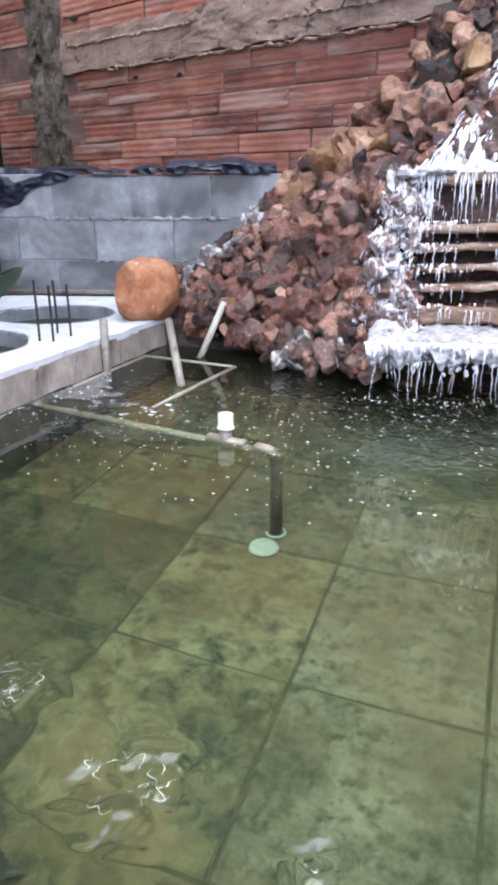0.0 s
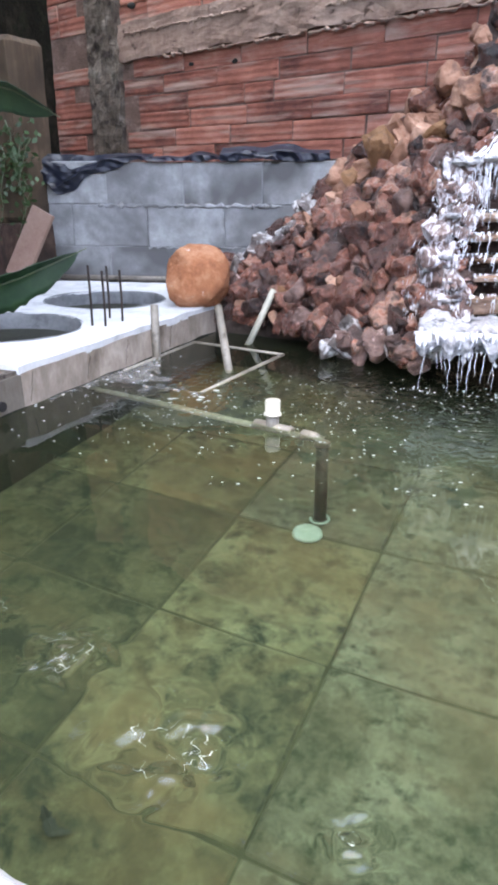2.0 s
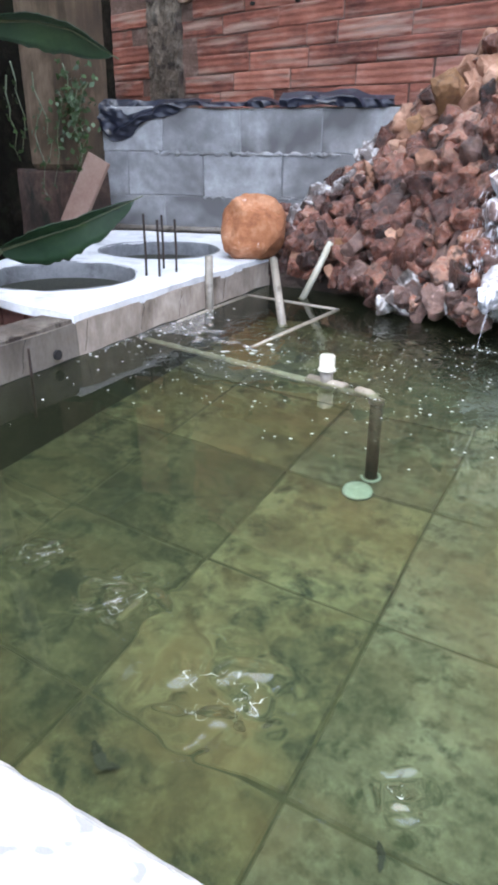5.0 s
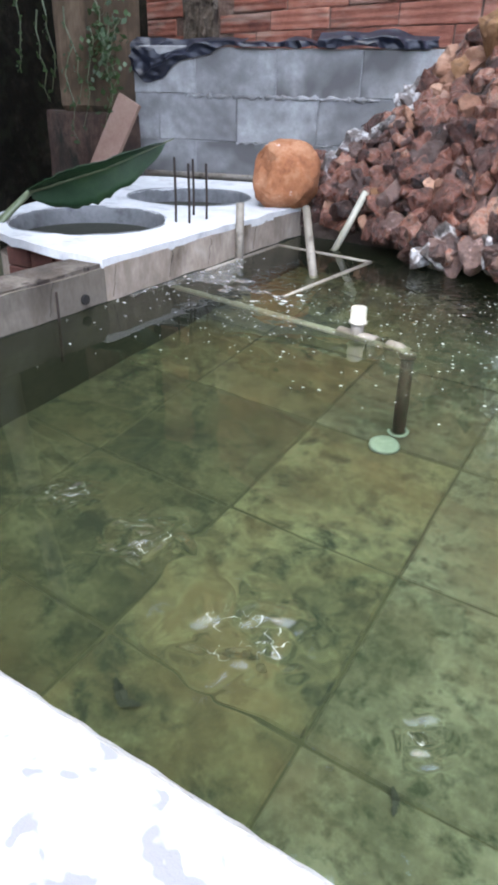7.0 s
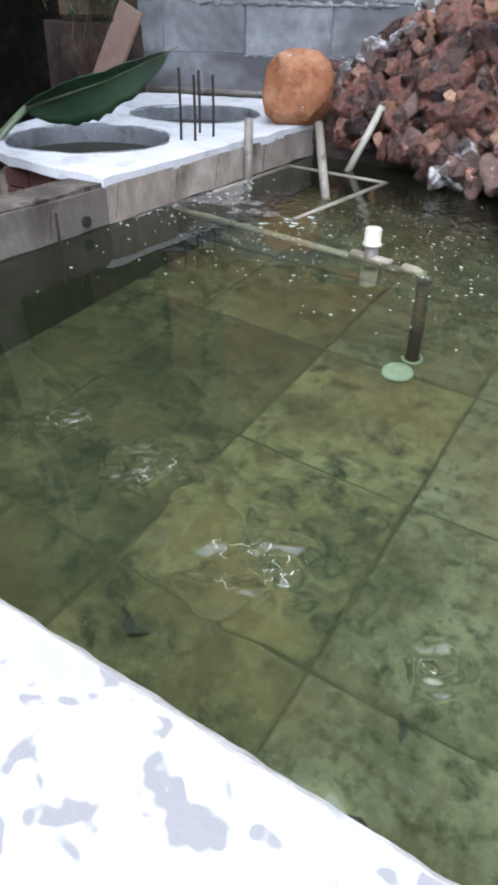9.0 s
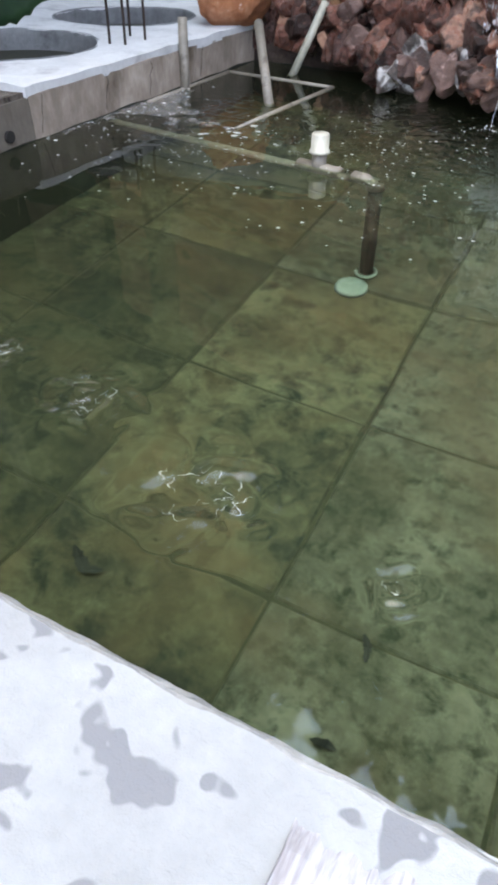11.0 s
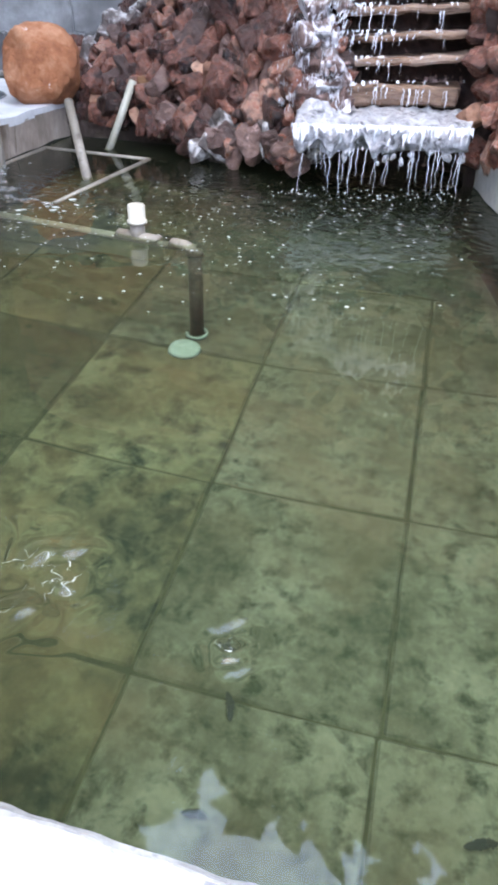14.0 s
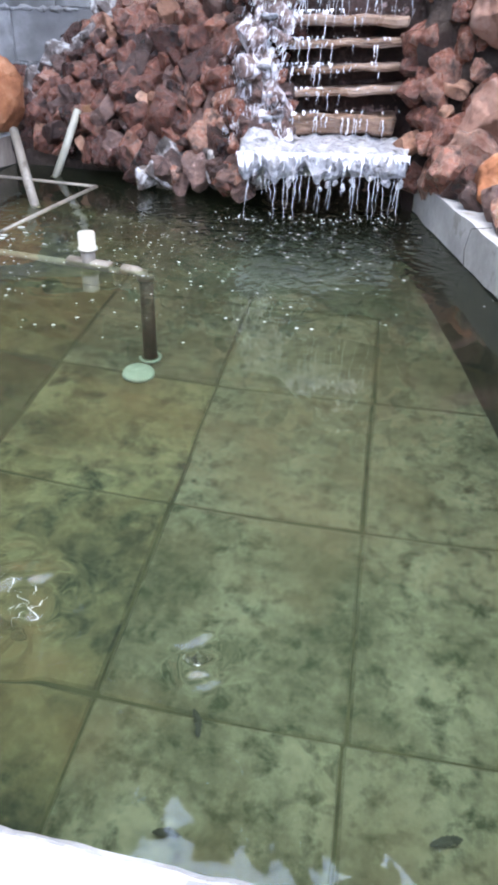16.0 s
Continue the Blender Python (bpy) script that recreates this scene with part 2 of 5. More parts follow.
M_WOOD = surface("raw_board", [(0.2, (0.150, 0.075, 0.053)), (0.5, (0.255, 0.143, 0.105)), (0.8, (0.330, 0.210, 0.158))], 5, 60, 0.8, 0.4, 80)
M_PILLAR = surface("weathered_render", [(0.2, (0.027, 0.017, 0.010)), (0.5, (0.084, 0.051, 0.030)), (0.8, (0.283, 0.188, 0.124))],
                   3.0, 22.0, 0.95, 0.6, 60, stain=(0.021, 0.014, 0.007), stain_scale=4.0, stain_at=(0.50, 0.66), stretch=(1.0, 1.0, 0.14), depth=0.004)
# near-black base puts the shade of the left background into the colour
M_DARKWALL = surface("shade_dark_wall", [(0.2, (0.003, 0.003, 0.002)), (0.5, (0.008, 0.007, 0.005)), (0.8, (0.035, 0.028, 0.020))], 5, 30, 0.95, 0.7, 40, spec=0.1, depth=0.02, stain=(0.011, 0.012, 0.007), stain_scale=9.0, stain_at=(0.52, 0.6))
M_LEAF = surface("banana_leaf", [(0.2, (0.007, 0.025, 0.011)), (0.5, (0.017, 0.050, 0.022)), (0.8, (0.039, 0.088, 0.033))], 5, 30, 0.38, 0.2, 40)
M_STALK = surface("leaf_stalk", [(0.2, (0.050, 0.065, 0.030)), (0.5, (0.100, 0.120, 0.065)), (0.8, (0.150, 0.170, 0.100))], 9, 40, 0.5, 0.1, 60)
M_VINE = surface("vine_leaf", [(0.2, (0.010, 0.028, 0.007)), (0.5, (0.024, 0.055, 0.014)), (0.8, (0.05, 0.10, 0.03))], 9, 40, 0.5, 0.1, 60)
M_TREE = surface("canopy_leaf", [(0.2, (0.008, 0.02, 0.006)), (0.5, (0.016, 0.035, 0.01)), (0.8, (0.03, 0.06, 0.02))], 3, 30, 0.7, 0.1, 60)
M_SOIL = surface("yard_soil", [(0.2, (0.05, 0.035, 0.025)), (0.5, (0.11, 0.08, 0.06)), (0.8, (0.18, 0.14, 0.11))], 2, 30, 0.95, 0.7, 30, depth=0.02)
M_KERB = surface("pale_kerb_render", [(0.25, (0.211, 0.198, 0.192)), (0.55, (0.310, 0.298, 0.285)), (0.8, (0.384, 0.372, 0.360))], 6, 50, 0.85, 0.4, 70, stain=(0.155, 0.136, 0.118), stain_scale=8.0, stain_at=(0.58, 0.68))
M_SALMON = surface("salmon_boulder_stone", [(0.2, (0.122, 0.050, 0.036)), (0.5, (0.288, 0.144, 0.104)), (0.8, (0.403, 0.259, 0.209))], 7.0, 50.0, 0.8, 0.9, 40, stain=(0.115, 0.043, 0.029), stain_scale=8.0, stain_at=(0.55, 0.66), depth=0.012)
M_DARKPATCH = surface("dark_water_patch", [(0.25, (0.012, 0.015, 0.009)), (0.5, (0.031, 0.036, 0.022)), (0.75, (0.058, 0.067, 0.043))], 6, 40, 0.95, 0.5, 30)
M_DEADLEAF = surface("rotten_leaf", [(0.2, (0.004, 0.005, 0.003)), (0.6, (0.010, 0.010, 0.006)), (0.8, (0.02, 0.018, 0.010))], 20, 60, 0.8, 0.3, 80)
M_HOLE = surface("shadowed_hole", [(0.2, (0.005, 0.004, 0.004)), (0.8, (0.02, 0.015, 0.012))], 5, 40, 0.95, 0)
M_DRAIN = surface("pale_drain_cover", [(0.2, (0.120, 0.148, 0.128)), (0.6, (0.184, 0.220, 0.192)), (0.8, (0.256, 0.288, 0.264))], 30, 60, 0.6, 0.2, 80)
M_FLAKE = surface("foam_glint_white", [(0.2, (0.285, 0.292, 0.255)), (0.8, (0.488, 0.495, 0.450))], 30, 90, 0.6, 0)
M_BASIN = surface("grey_basin_plaster", [(0.25, (0.094, 0.096, 0.099)), (0.5, (0.165, 0.168, 0.171)), (0.8, (0.242, 0.245, 0.248))], 6.0, 40.0, 0.85, 0.8, 30, depth=0.012, stain=(0.088, 0.088, 0.091), stain_scale=9.0, stain_at=(0.52, 0.66))
M_OLDPIER = surface("damp_brown_brickwork", [(0.2, (0.010, 0.006, 0.004)), (0.5, (0.055, 0.028, 0.019)), (0.8, (0.17, 0.10, 0.075))], 4.0, 30.0, 0.92, 0.8, 40, depth=0.015, stain=(0.010, 0.011, 0.006), stain_scale=6.0, stain_at=(0.48, 0.64), stretch=(1.0, 1.0, 0.5))
M_STEM = surface("banana_stem", [(0.2, (0.030, 0.026, 0.014)), (0.5, (0.085, 0.080, 0.045)), (0.8, (0.17, 0.16, 0.10))], 6.0, 40.0, 0.6, 0.4, 50, stretch=(2.0, 2.0, 0.15), stain=(0.03, 0.02, 0.012), stain_scale=9.0, stain_at=(0.54, 0.66))
M_STREAM = bpy.data.materials.new("falling_water")
M_STREAM.use_nodes = True
sb = M_STREAM.node_tree.nodes["Principled BSDF"]
sb.inputs["Base Color"].default_value = (0.92, 0.92, 0.95, 1)
sb.inputs["Roughness"].default_value = 0.15
sb.inputs["Transmission Weight"].default_value = 0.5
sb.inputs["IOR"].default_value = 1.33


def water_material():
    m = bpy.data.materials.new("pond_water")
    m.use_nodes = True
    nt = m.node_tree
    nt.nodes.remove(nt.nodes["Principled BSDF"])
    geo = nt.nodes.new("ShaderNodeNewGeometry")
    co = geo.outputs["Position"]
    # ripples: fine ones everywhere, rings round the fall and the bubbling spots
    base = noise_tex(nt, co, 5.0, 1, 0.5, 0.4)
    height = None

    def spot(x, y, reach, scale, amount):
        d = nt.nodes.new("ShaderNodeVectorMath")
        d.operation = 'DISTANCE'
        nt.links.new(co, d.inputs[0])
        d.inputs[1].default_value = (x, y, 0)
        f = nt.nodes.new("ShaderNodeMapRange")
        f.interpolation_type = 'SMOOTHSTEP'
        f.inputs["From Min"].default_value = reach
        f.inputs["From Max"].default_value = reach * 0.15
        f.inputs["To Max"].default_value = amount
        nt.links.new(d.outputs["Value"], f.inputs["Value"])
        n = nt.nodes.new("ShaderNodeMath")
        n.operation = 'SUBTRACT'
        n.inputs[1].default_value = 0.5
        nt.links.new(noise_tex(nt, co, scale, 0.3, 0.5, 0.9), n.inputs[0])
        p = nt.nodes.new("ShaderNodeMath")
        p.operation = 'MULTIPLY'
        nt.links.new(n.outputs[0], p.inputs[0])
        nt.links.new(f.outputs[0], p.inputs[1])
        return p.outputs[0]

    def add(a, b):
        p = nt.nodes.new("ShaderNodeMath")
        nt.links.new(a, p.inputs[0])
        nt.links.new(b, p.inputs[1])
        return p.outputs[0]

    k = nt.nodes.new("ShaderNodeMath")
    k.operation = 'MULTIPLY'
    k.inputs[1].default_value = 0.12
    nt.links.new(base, k.inputs[0])
    height = k.outputs[0]
    for s in ((-0.12, 2.0, 0.75, 26.0, 0.85), (-0.295, 0.445, 0.12, 17.0, 2.8), (-0.50, 0.525, 0.095, 19.0, 2.6), (-0.67, 0.545, 0.07, 24.0, 2.2), (-0.07, 0.42, 0.04, 30.0, 1.6),
              (-1.10, 1.75, 0.45, 24.0, 0.30)):
        height = add(height, spot(*s))
    bp = nt.nodes.new("ShaderNodeBump")
    bp.inputs["Strength"].default_value = 1.0
    bp.inputs["Distance"].default_value = 0.012
    nt.links.new(height, bp.inputs["Height"])
    refr = nt.nodes.new("ShaderNodeBsdfRefraction")
    refr.inputs["IOR"].default_value = 1.333
    refr.inputs["Roughness"].default_value = 0.065
    refr.inputs["Color"].default_value = (0.83, 0.90, 0.73, 1)
    # suspended silt scatters a little light back
    silt = nt.nodes.new("ShaderNodeBsdfDiffuse")
    silt.inputs["Color"].default_value = (0.24, 0.245, 0.13, 1)
    body = nt.nodes.new("ShaderNodeMixShader")
    body.inputs[0].default_value = 0.007
    nt.links.new(refr.outputs[0], body.inputs[1])
    nt.links.new(silt.outputs[0], body.inputs[2])
    glos = nt.nodes.new("ShaderNodeBsdfGlossy")
    glos.inputs["Roughness"].default_value = 0.005
    fr = nt.nodes.new("ShaderNodeFresnel")
    fr.inputs["IOR"].default_value = 1.37
    mx = nt.nodes.new("ShaderNodeMixShader")
    for n in (refr, glos, fr):
        nt.links.new(bp.outputs[0], n.inputs["Normal"])
    nt.links.new(fr.outputs[0], mx.inputs[0])
    nt.links.new(body.outputs[0], mx.inputs[1])
    nt.links.new(glos.outputs[0], mx.inputs[2])
    nt.links.new(mx.outputs[0], nt.nodes["Material Output"].inputs["Surface"])
    return m


M_WATER = water_material()


# ---- building helpers ----
def empty(name, at=(0, 0, 0), **tags):
    ob = new(name)
    ob.location = at
    return tagged(ob, **tags)


def mesh_of(name, bm, material, smooth=False):
    me = bpy.data.meshes.new(name)
    bm.normal_update()
    bm.to_mesh(me)
    bm.free()
    if smooth:
        for p in me.polygons:
            p.use_smooth = True
    me.materials.append(material)
    return me


def thing(name, bm, material, smooth=False, **tags):
    return tagged(new(name, mesh_of(name, bm, material, smooth)), **tags)


def part(name, bm, material, parent, label="", smooth=False):
    ob = new(name, mesh_of(name, bm, material, smooth))
    ob.parent = parent
    ob.matrix_parent_inverse = Matrix.Translation(-Vector(parent.location)) if parent.parent is None else Matrix()
    return tagged(ob, label=label)


def box(x0, x1, y0, y1, z0, z1, bevel=0.0, bm=None, m=None):
    b = bm or bmesh.new()
    r = bmesh.ops.create_cube(b, size=1.0)
    vs = r["verts"]
    for v in vs:
        v.co = Vector(((x0 + x1) / 2 + v.co.x * (x1 - x0), (y0 + y1) / 2 + v.co.y * (y1 - y0), (z0 + z1) / 2 + v.co.z * (z1 - z0)))
    if bevel:
        es = list({e for v in vs for e in v.link_edges})
        vs = list({v for f in bmesh.ops.bevel(b, geom=es, offset=bevel, segments=1, affect='EDGES')["faces"] for v in f.verts} | {v for v in vs if v.is_valid})
    if m:
        for v in vs:
            v.co = m @ v.co
    return b


def prism(poly, z0, z1, bm=None):
    """An upright block on a plan outline."""
    b = bm or bmesh.new()
    lo = [b.verts.new((x, y, z0)) for x, y in poly]
    hi = [b.verts.new((x, y, z1)) for x, y in poly]
    b.faces.new(lo[::-1])
    b.faces.new(hi)
    n = len(poly)
    for i in range(n):
        b.faces.new((lo[i], lo[(i + 1) % n], hi[(i + 1) % n], hi[i]))
    return b


def roughen(bm, size, scale, cut=0.0, seed=0.0):
    """Uneven faces: long edges are cut and the points moved by noise."""
    for _ in range(6):
        es = [e for e in bm.edges if cut and e.calc_length() > cut]
        if not es:
            break
        bmesh.ops.subdivide_edges(bm, edges=es, cuts=1, use_grid_fill=True)
    bmesh.ops.triangulate(bm, faces=bm.faces[:])
    bm.normal_update()
    for v in bm.verts:
        q = v.co * scale + Vector((seed, seed * 0.7, 0))
        v.co += Vector((noise.noise(q), noise.noise(q + Vector((9, 0, 0))), noise.noise(q + Vector((0, 9, 0))))) * size
    return bm


def tube(points, r, sides=12, bm=None, caps=True, radii=None):
    """A round bar along points."""
    b = bm or bmesh.new()
    pts = [Vector(p) for p in points]
    rings = []
    for i, p in enumerate(pts):
        d = (pts[min(i + 1, len(pts) - 1)] - pts[max(i - 1, 0)]).normalized()
        u = d.cross(Vector((0, 0, 1)) if abs(d.z) < 0.9 else Vector((0, 1, 0))).normalized()
        w = d.cross(u)
        rr = radii[i] if radii else r
        rings.append([b.verts.new(p + (u * math.cos(a) + w * math.sin(a)) * rr) for a in (2 * math.pi * k / sides for k in range(sides))])
    for a, c in zip(rings, rings[1:]):
        for k in range(sides):
            b.faces.new((a[k], a[(k + 1) % sides], c[(k + 1) % sides], c[k]))
    if caps:
        b.faces.new(rings[0][::-1])
        b.faces.new(rings[-1])
    bmesh.ops.recalc_face_normals(b, faces=b.faces[:])
    return b


def stone_mesh(name, seed, sub=2, squash=(1, 1, 1), facets=9, rough=0.10, material=None, smooth=False, flat=(0.58, 0.86)):
    """A broken stone of about unit radius: a ball cut by flat planes, then chipped."""
    rnd = random.Random(seed)
    b = bmesh.new()
    bmesh.ops.create_icosphere(b, subdivisions=sub, radius=1.0)
    planes = []
    for _ in range(facets):
        n = Vector((rnd.gauss(0, 1), rnd.gauss(0, 1), rnd.gauss(0, 1))).normalized()
        planes.append((n, rnd.uniform(*flat)))
    for v in b.verts:
        for n, d in planes:
            e = v.co.dot(n) - d
            if e > 0:
                v.co -= n * e
        q = v.co * 2.3 + Vector((seed * 1.7, 0, seed))
        v.co += v.co.normalized() * noise.noise(q) * rough + v.co.normalized() * noise.noise(q * 3.1) * rough * 0.4
        v.co = Vector((v.co.x * squash[0], v.co.y * squash[1], v.co.z * squash[2]))
    return mesh_of(name, b, material, smooth)


def crushed_mesh(name, seed, squash, material, soften=0.35, smooth=False):
    """A sharp-edged quarry stone: the hull of scattered points, with chipped faces."""
    rnd = random.Random(seed)
    b = bmesh.new()
    for _ in range(15):
        n = Vector((rnd.gauss(0, 1), rnd.gauss(0, 1), rnd.gauss(0, 1))).normalized() * rnd.uniform(0.72, 1.08)
        b.verts.new(Vector((n.x * squash[0], n.y * squash[1], n.z * squash[2])))
    r = bmesh.ops.convex_hull(b, input=b.verts[:])
    inner = [g for g in r["geom_interior"] if isinstance(g, bmesh.types.BMVert)]
    if inner:
        bmesh.ops.delete(b, geom=inner, context='VERTS')
    bmesh.ops.subdivide_edges(b, edges=b.edges[:], cuts=1, use_grid_fill=True)
    bmesh.ops.triangulate(b, faces=b.faces[:])
    bmesh.ops.smooth_vert(b, verts=b.verts[:], factor=soften, use_axis_x=True, use_axis_y=True, use_axis_z=True)
    bmesh.ops.subdivide_edges(b, edges=[e for e in b.edges if e.calc_length() > 0.3], cuts=1, use_grid_fill=True)
    bmesh.ops.triangulate(b, faces=b.faces[:])
    for v in b.verts:
        q = v.co * 6.1 + Vector((seed * 2.3, seed, 0))
        v.co += Vector((noise.noise(q), noise.noise(q + Vector((5, 0, 0))), noise.noise(q + Vector((0, 5, 0))))) * 0.045
        q = v.co * 2.7 + Vector((seed * 1.3, 0, seed))
        v.co += Vector((noise.noise(q), noise.noise(q + Vector((5, 0, 0))), noise.noise(q + Vector((0, 5, 0))))) * 0.10
    bmesh.ops.recalc_face_normals(b, faces=b.faces[:])
    return mesh_of(name, b, material, smooth)


WATER_Z, BED = 0.0, -0.50

# ---- ground and pond shell ----
g = bmesh.new()
for x, y in ((-60, -60), (60, -60), (60, 60), (-60, 60)):
    g.verts.new((x, y, -0.62))
g.faces.new(g.verts[:])
thing("ground", g, M_SOIL, kind="structure", label="bare brown soil of the yard", category="ground")

KERB = ((0.125, 2.32), (0.153, 2.20), (0.303, 1.554), (0.62, 0.19))  # inner line of the right-hand wall

bed = prism([(-1.42, 0.0), (0.73, 0.0), (0.73, 0.2), (0.30, 2.3), (0.30, 2.62), (-1.42, 2.62)], -0.60, BED - 0.0062)
pond_floor = thing("pond_floor", bed, M_BED, kind="structure", label="silt between the slabs of the pond bed", category="pond floor")

wl = roughen(prism([(-1.42, 1.335), (-1.30, 1.335), (-1.30, 2.62), (-1.42, 2.62)], 0.004, 0.100), 0.006, 9, 0.08)
thing("pond_wall_west", wl, M_CEMENT, kind="structure", label="stained cement pond wall with hairline cracks", category="pond wall")
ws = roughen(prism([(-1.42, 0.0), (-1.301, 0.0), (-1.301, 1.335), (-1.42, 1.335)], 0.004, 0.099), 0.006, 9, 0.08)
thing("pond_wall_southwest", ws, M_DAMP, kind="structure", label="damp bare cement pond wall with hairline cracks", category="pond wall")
wb = roughen(prism([(-1.30, 2.50), (0.30, 2.40), (0.30, 2.62), (-1.30, 2.62)], 0.004, 0.09), 0.006, 9, 0.1)
# dark material paints the shadow that the rocks throw on this wall
thing("pond_wall_north", wb, M_CORE, kind="structure", label="cement wall under the rocks, shade put into its colour", category="pond wall")
out = [(x + 0.11, y + 0.03) for x, y in KERB]
we = roughen(prism(list(KERB) + out[::-1], 0.004, 0.10), 0.005, 9, 0.08)
thing("pond_wall_east", we, M_KERB, kind="structure", label="pale grey cement kerb with a crack", category="kerb")

LOW = (("pond_lining_west", [(-1.42, 0.0), (-1.301, 0.0), (-1.301, 2.62), (-1.42, 2.62)]), ("pond_lining_north", [(-1.30, 2.502), (0.30, 2.402), (0.30, 2.62), (-1.30, 2.62)]),
       ("pond_lining_east", [(x + 0.001, y) for x, y in KERB] + out[::-1]))
for nm, outline in LOW:
    thing(nm, roughen(prism(outline, -0.60, 0.003), 0.004, 9, 0.1), M_ALGAE, kind="structure", label="algae-dark pond lining below the water line", category="pond wall")

# near coping: rendered top, worn inner edge
cop = prism([(-1.42, -0.32), (0.75, -0.32), (0.75, 0.172), (-1.30, 0.210), (-1.42, 0.212)], -0.60, 0.12)
roughen(cop, 0.0017, 30, 0.022)
thing("coping", cop, M_WHITE, kind="structure", label="pale cement coping, blotched with damp stains", category="coping")
# worn grey arris along the pond side of the coping
ar = bmesh.new()
strip = []
for i in range(230):
    x = -0.75 + 0.006 * i
    ye = 0.200 - 0.0185 * (x + 0.75) + 0.0016 * noise.noise(Vector((x * 40, 0, 0)))
    n1, n2 = noise.noise(Vector((x * 24, 3, 0))), noise.noise(Vector((x * 70, 5, 0)))
    strip.append([ar.verts.new(p) for p in ((x, ye - 0.0035 - 0.0030 * n1 - 0.0016 * n2, 0.1195), (x, ye - 0.0020 - 0.002 * n1, 0.1222 + 0.0006 * n2),
                                            (x, ye + 0.0018 + 0.001 * n2, 0.1190 + 0.001 * n1), (x, ye + 0.0030, 0.1080), (x, ye - 0.004, 0.1060))])
for p, q in zip(strip, strip[1:]):
    for j in range(4):
        ar.faces.new((p[j], q[j], q[j + 1], p[j + 1]))
bmesh.ops.recalc_face_normals(ar, faces=ar.faces[:])
thing("coping_edge", ar, M_MORTAR, kind="structure", label="worn grey cement edge of the coping", category="coping")

cp = bmesh.new()
ridges = []
for i in range(150):
    x = -0.058 + 0.002 * i
    yt = 0.170 + 0.006 * noise.noise(Vector((i * 0.12, 3, 0)))
    ridges.append([cp.verts.new((x + 0.002 * noise.noise(Vector((i, j * 0.5, 1))), -0.25 + (yt + 0.25) * j / 14,
                                 (0.1245 if 0 < j < 14 and 0 < i < 149 else 0.116) + 0.0016 * noise.noise(Vector((i * 0.55, j * 0.12, 0))))) for j in range(15)])
for p, q in zip(ridges, ridges[1:]):
    for j in range(14):
        cp.faces.new((p[j], q[j], q[j + 1], p[j + 1]))
thing("coping_patch", cp, M_SCAR, kind="structure", label="ribbed brick end showing where the render has come off", category="coping")

crack = tube([(0.262, 1.665, 0.010), (0.257, 1.672, 0.05), (0.262, 1.664, 0.1005), (0.31, 1.68, 0.103)], 0.0008, 5)
thing("kerb_crack", crack, M_HOLE, kind="structure", label="thin dark crack across the kerb", category="crack")

cap = roughen(prism([(-1.418, 0.22), (-1.308, 0.22), (-1.308, 1.325), (-1.418, 1.325)], 0.090, 0.1075), 0.004, 14, 0.05)
thing("wall_dirt", cap, M_PILASTER, kind="structure", label="brown dirt caked on top of the pond wall", category="dirt")

# hairline cracks down the west wall
for k, yc in enumerate((0.62, 0.88, 1.12, 1.36, 1.62, 1.83, 2.12)):
    ck = tube([(-1.2985, yc + 0.012 * noise.noise(Vector((k * 3, i * 0.9, 0))) + 0.004 * i, 0.012 + 0.017 * i) for i in range(6)], 0.0007, 5)
    thing("wall_crack", ck, M_HOLE, kind="structure", label="hairline crack down the cement pond wall", category="crack")

# water sheet
w = bmesh.new()
ring = [(-1.302, 0.165), (0.63, 0.165)] + [(x + 0.004, y) for x, y in KERB[::-1]] + [(0.12, 2.45), (-1.302, 2.52)]
w.faces.new([w.verts.new((x, y, WATER_Z)) for x, y in ring])
pond_water = thing("water", w, M_WATER, kind="structure", label="clear greenish pond water with ripples under the fall", category="water")
pond_water.visible_shadow = False

# ---- concrete block wall ----
BW = Matrix.Translation((-1.797, 3.118, 0)) @ Matrix.Rotation(radians(17), 4, 'Z')   # x along the wall, face at y = 0
core = box(-1.0, 1.6, 0.004, 0.14, -0.6, 0.695)
core.transform(BW)
block_wall = thing("wall_block", core, M_BLOCK, kind="structure", label="grey concrete block wall with rough mortar joints", category="wall")

# ---- clay brick wall behind ----
RW = Matrix.Translation((-1.8, 3.75, 0)) @ Matrix.Rotation(radians(-16), 4, 'Z')
bc = box(-2.6, 4.2, 0.006, 0.16, -0.6, 2.3)
bc.transform(RW)
brick_wall = thing("wall_brick", bc, M_JOINT, kind="structure", label="red hollow clay brick wall with grey mortar", category="wall")
band = box(-0.98, 3.3, -0.020, 0.012, 1.31, 1.52)
roughen(band, 0.009, 24, 0.028)
for v in band.verts:
    k_ = max(0.0, abs(v.co.z - 1.415) - 0.06) / 0.045
    v.co.z += k_ * (0.022 * noise.noise(Vector((v.co.x * 6, v.co.z * 3, 1))) + 0.014 * noise.noise(Vector((v.co.x * 26, 2, 0))))
    v.co.y += 0.006 * noise.noise(Vector((v.co.x * 4, v.co.z * 9, 7)))
band.transform(RW)
cement_band = thing("cement_band", band, M_BAND, kind="structure", label="brown cement tie beam with ragged cracked edges", category="beam")
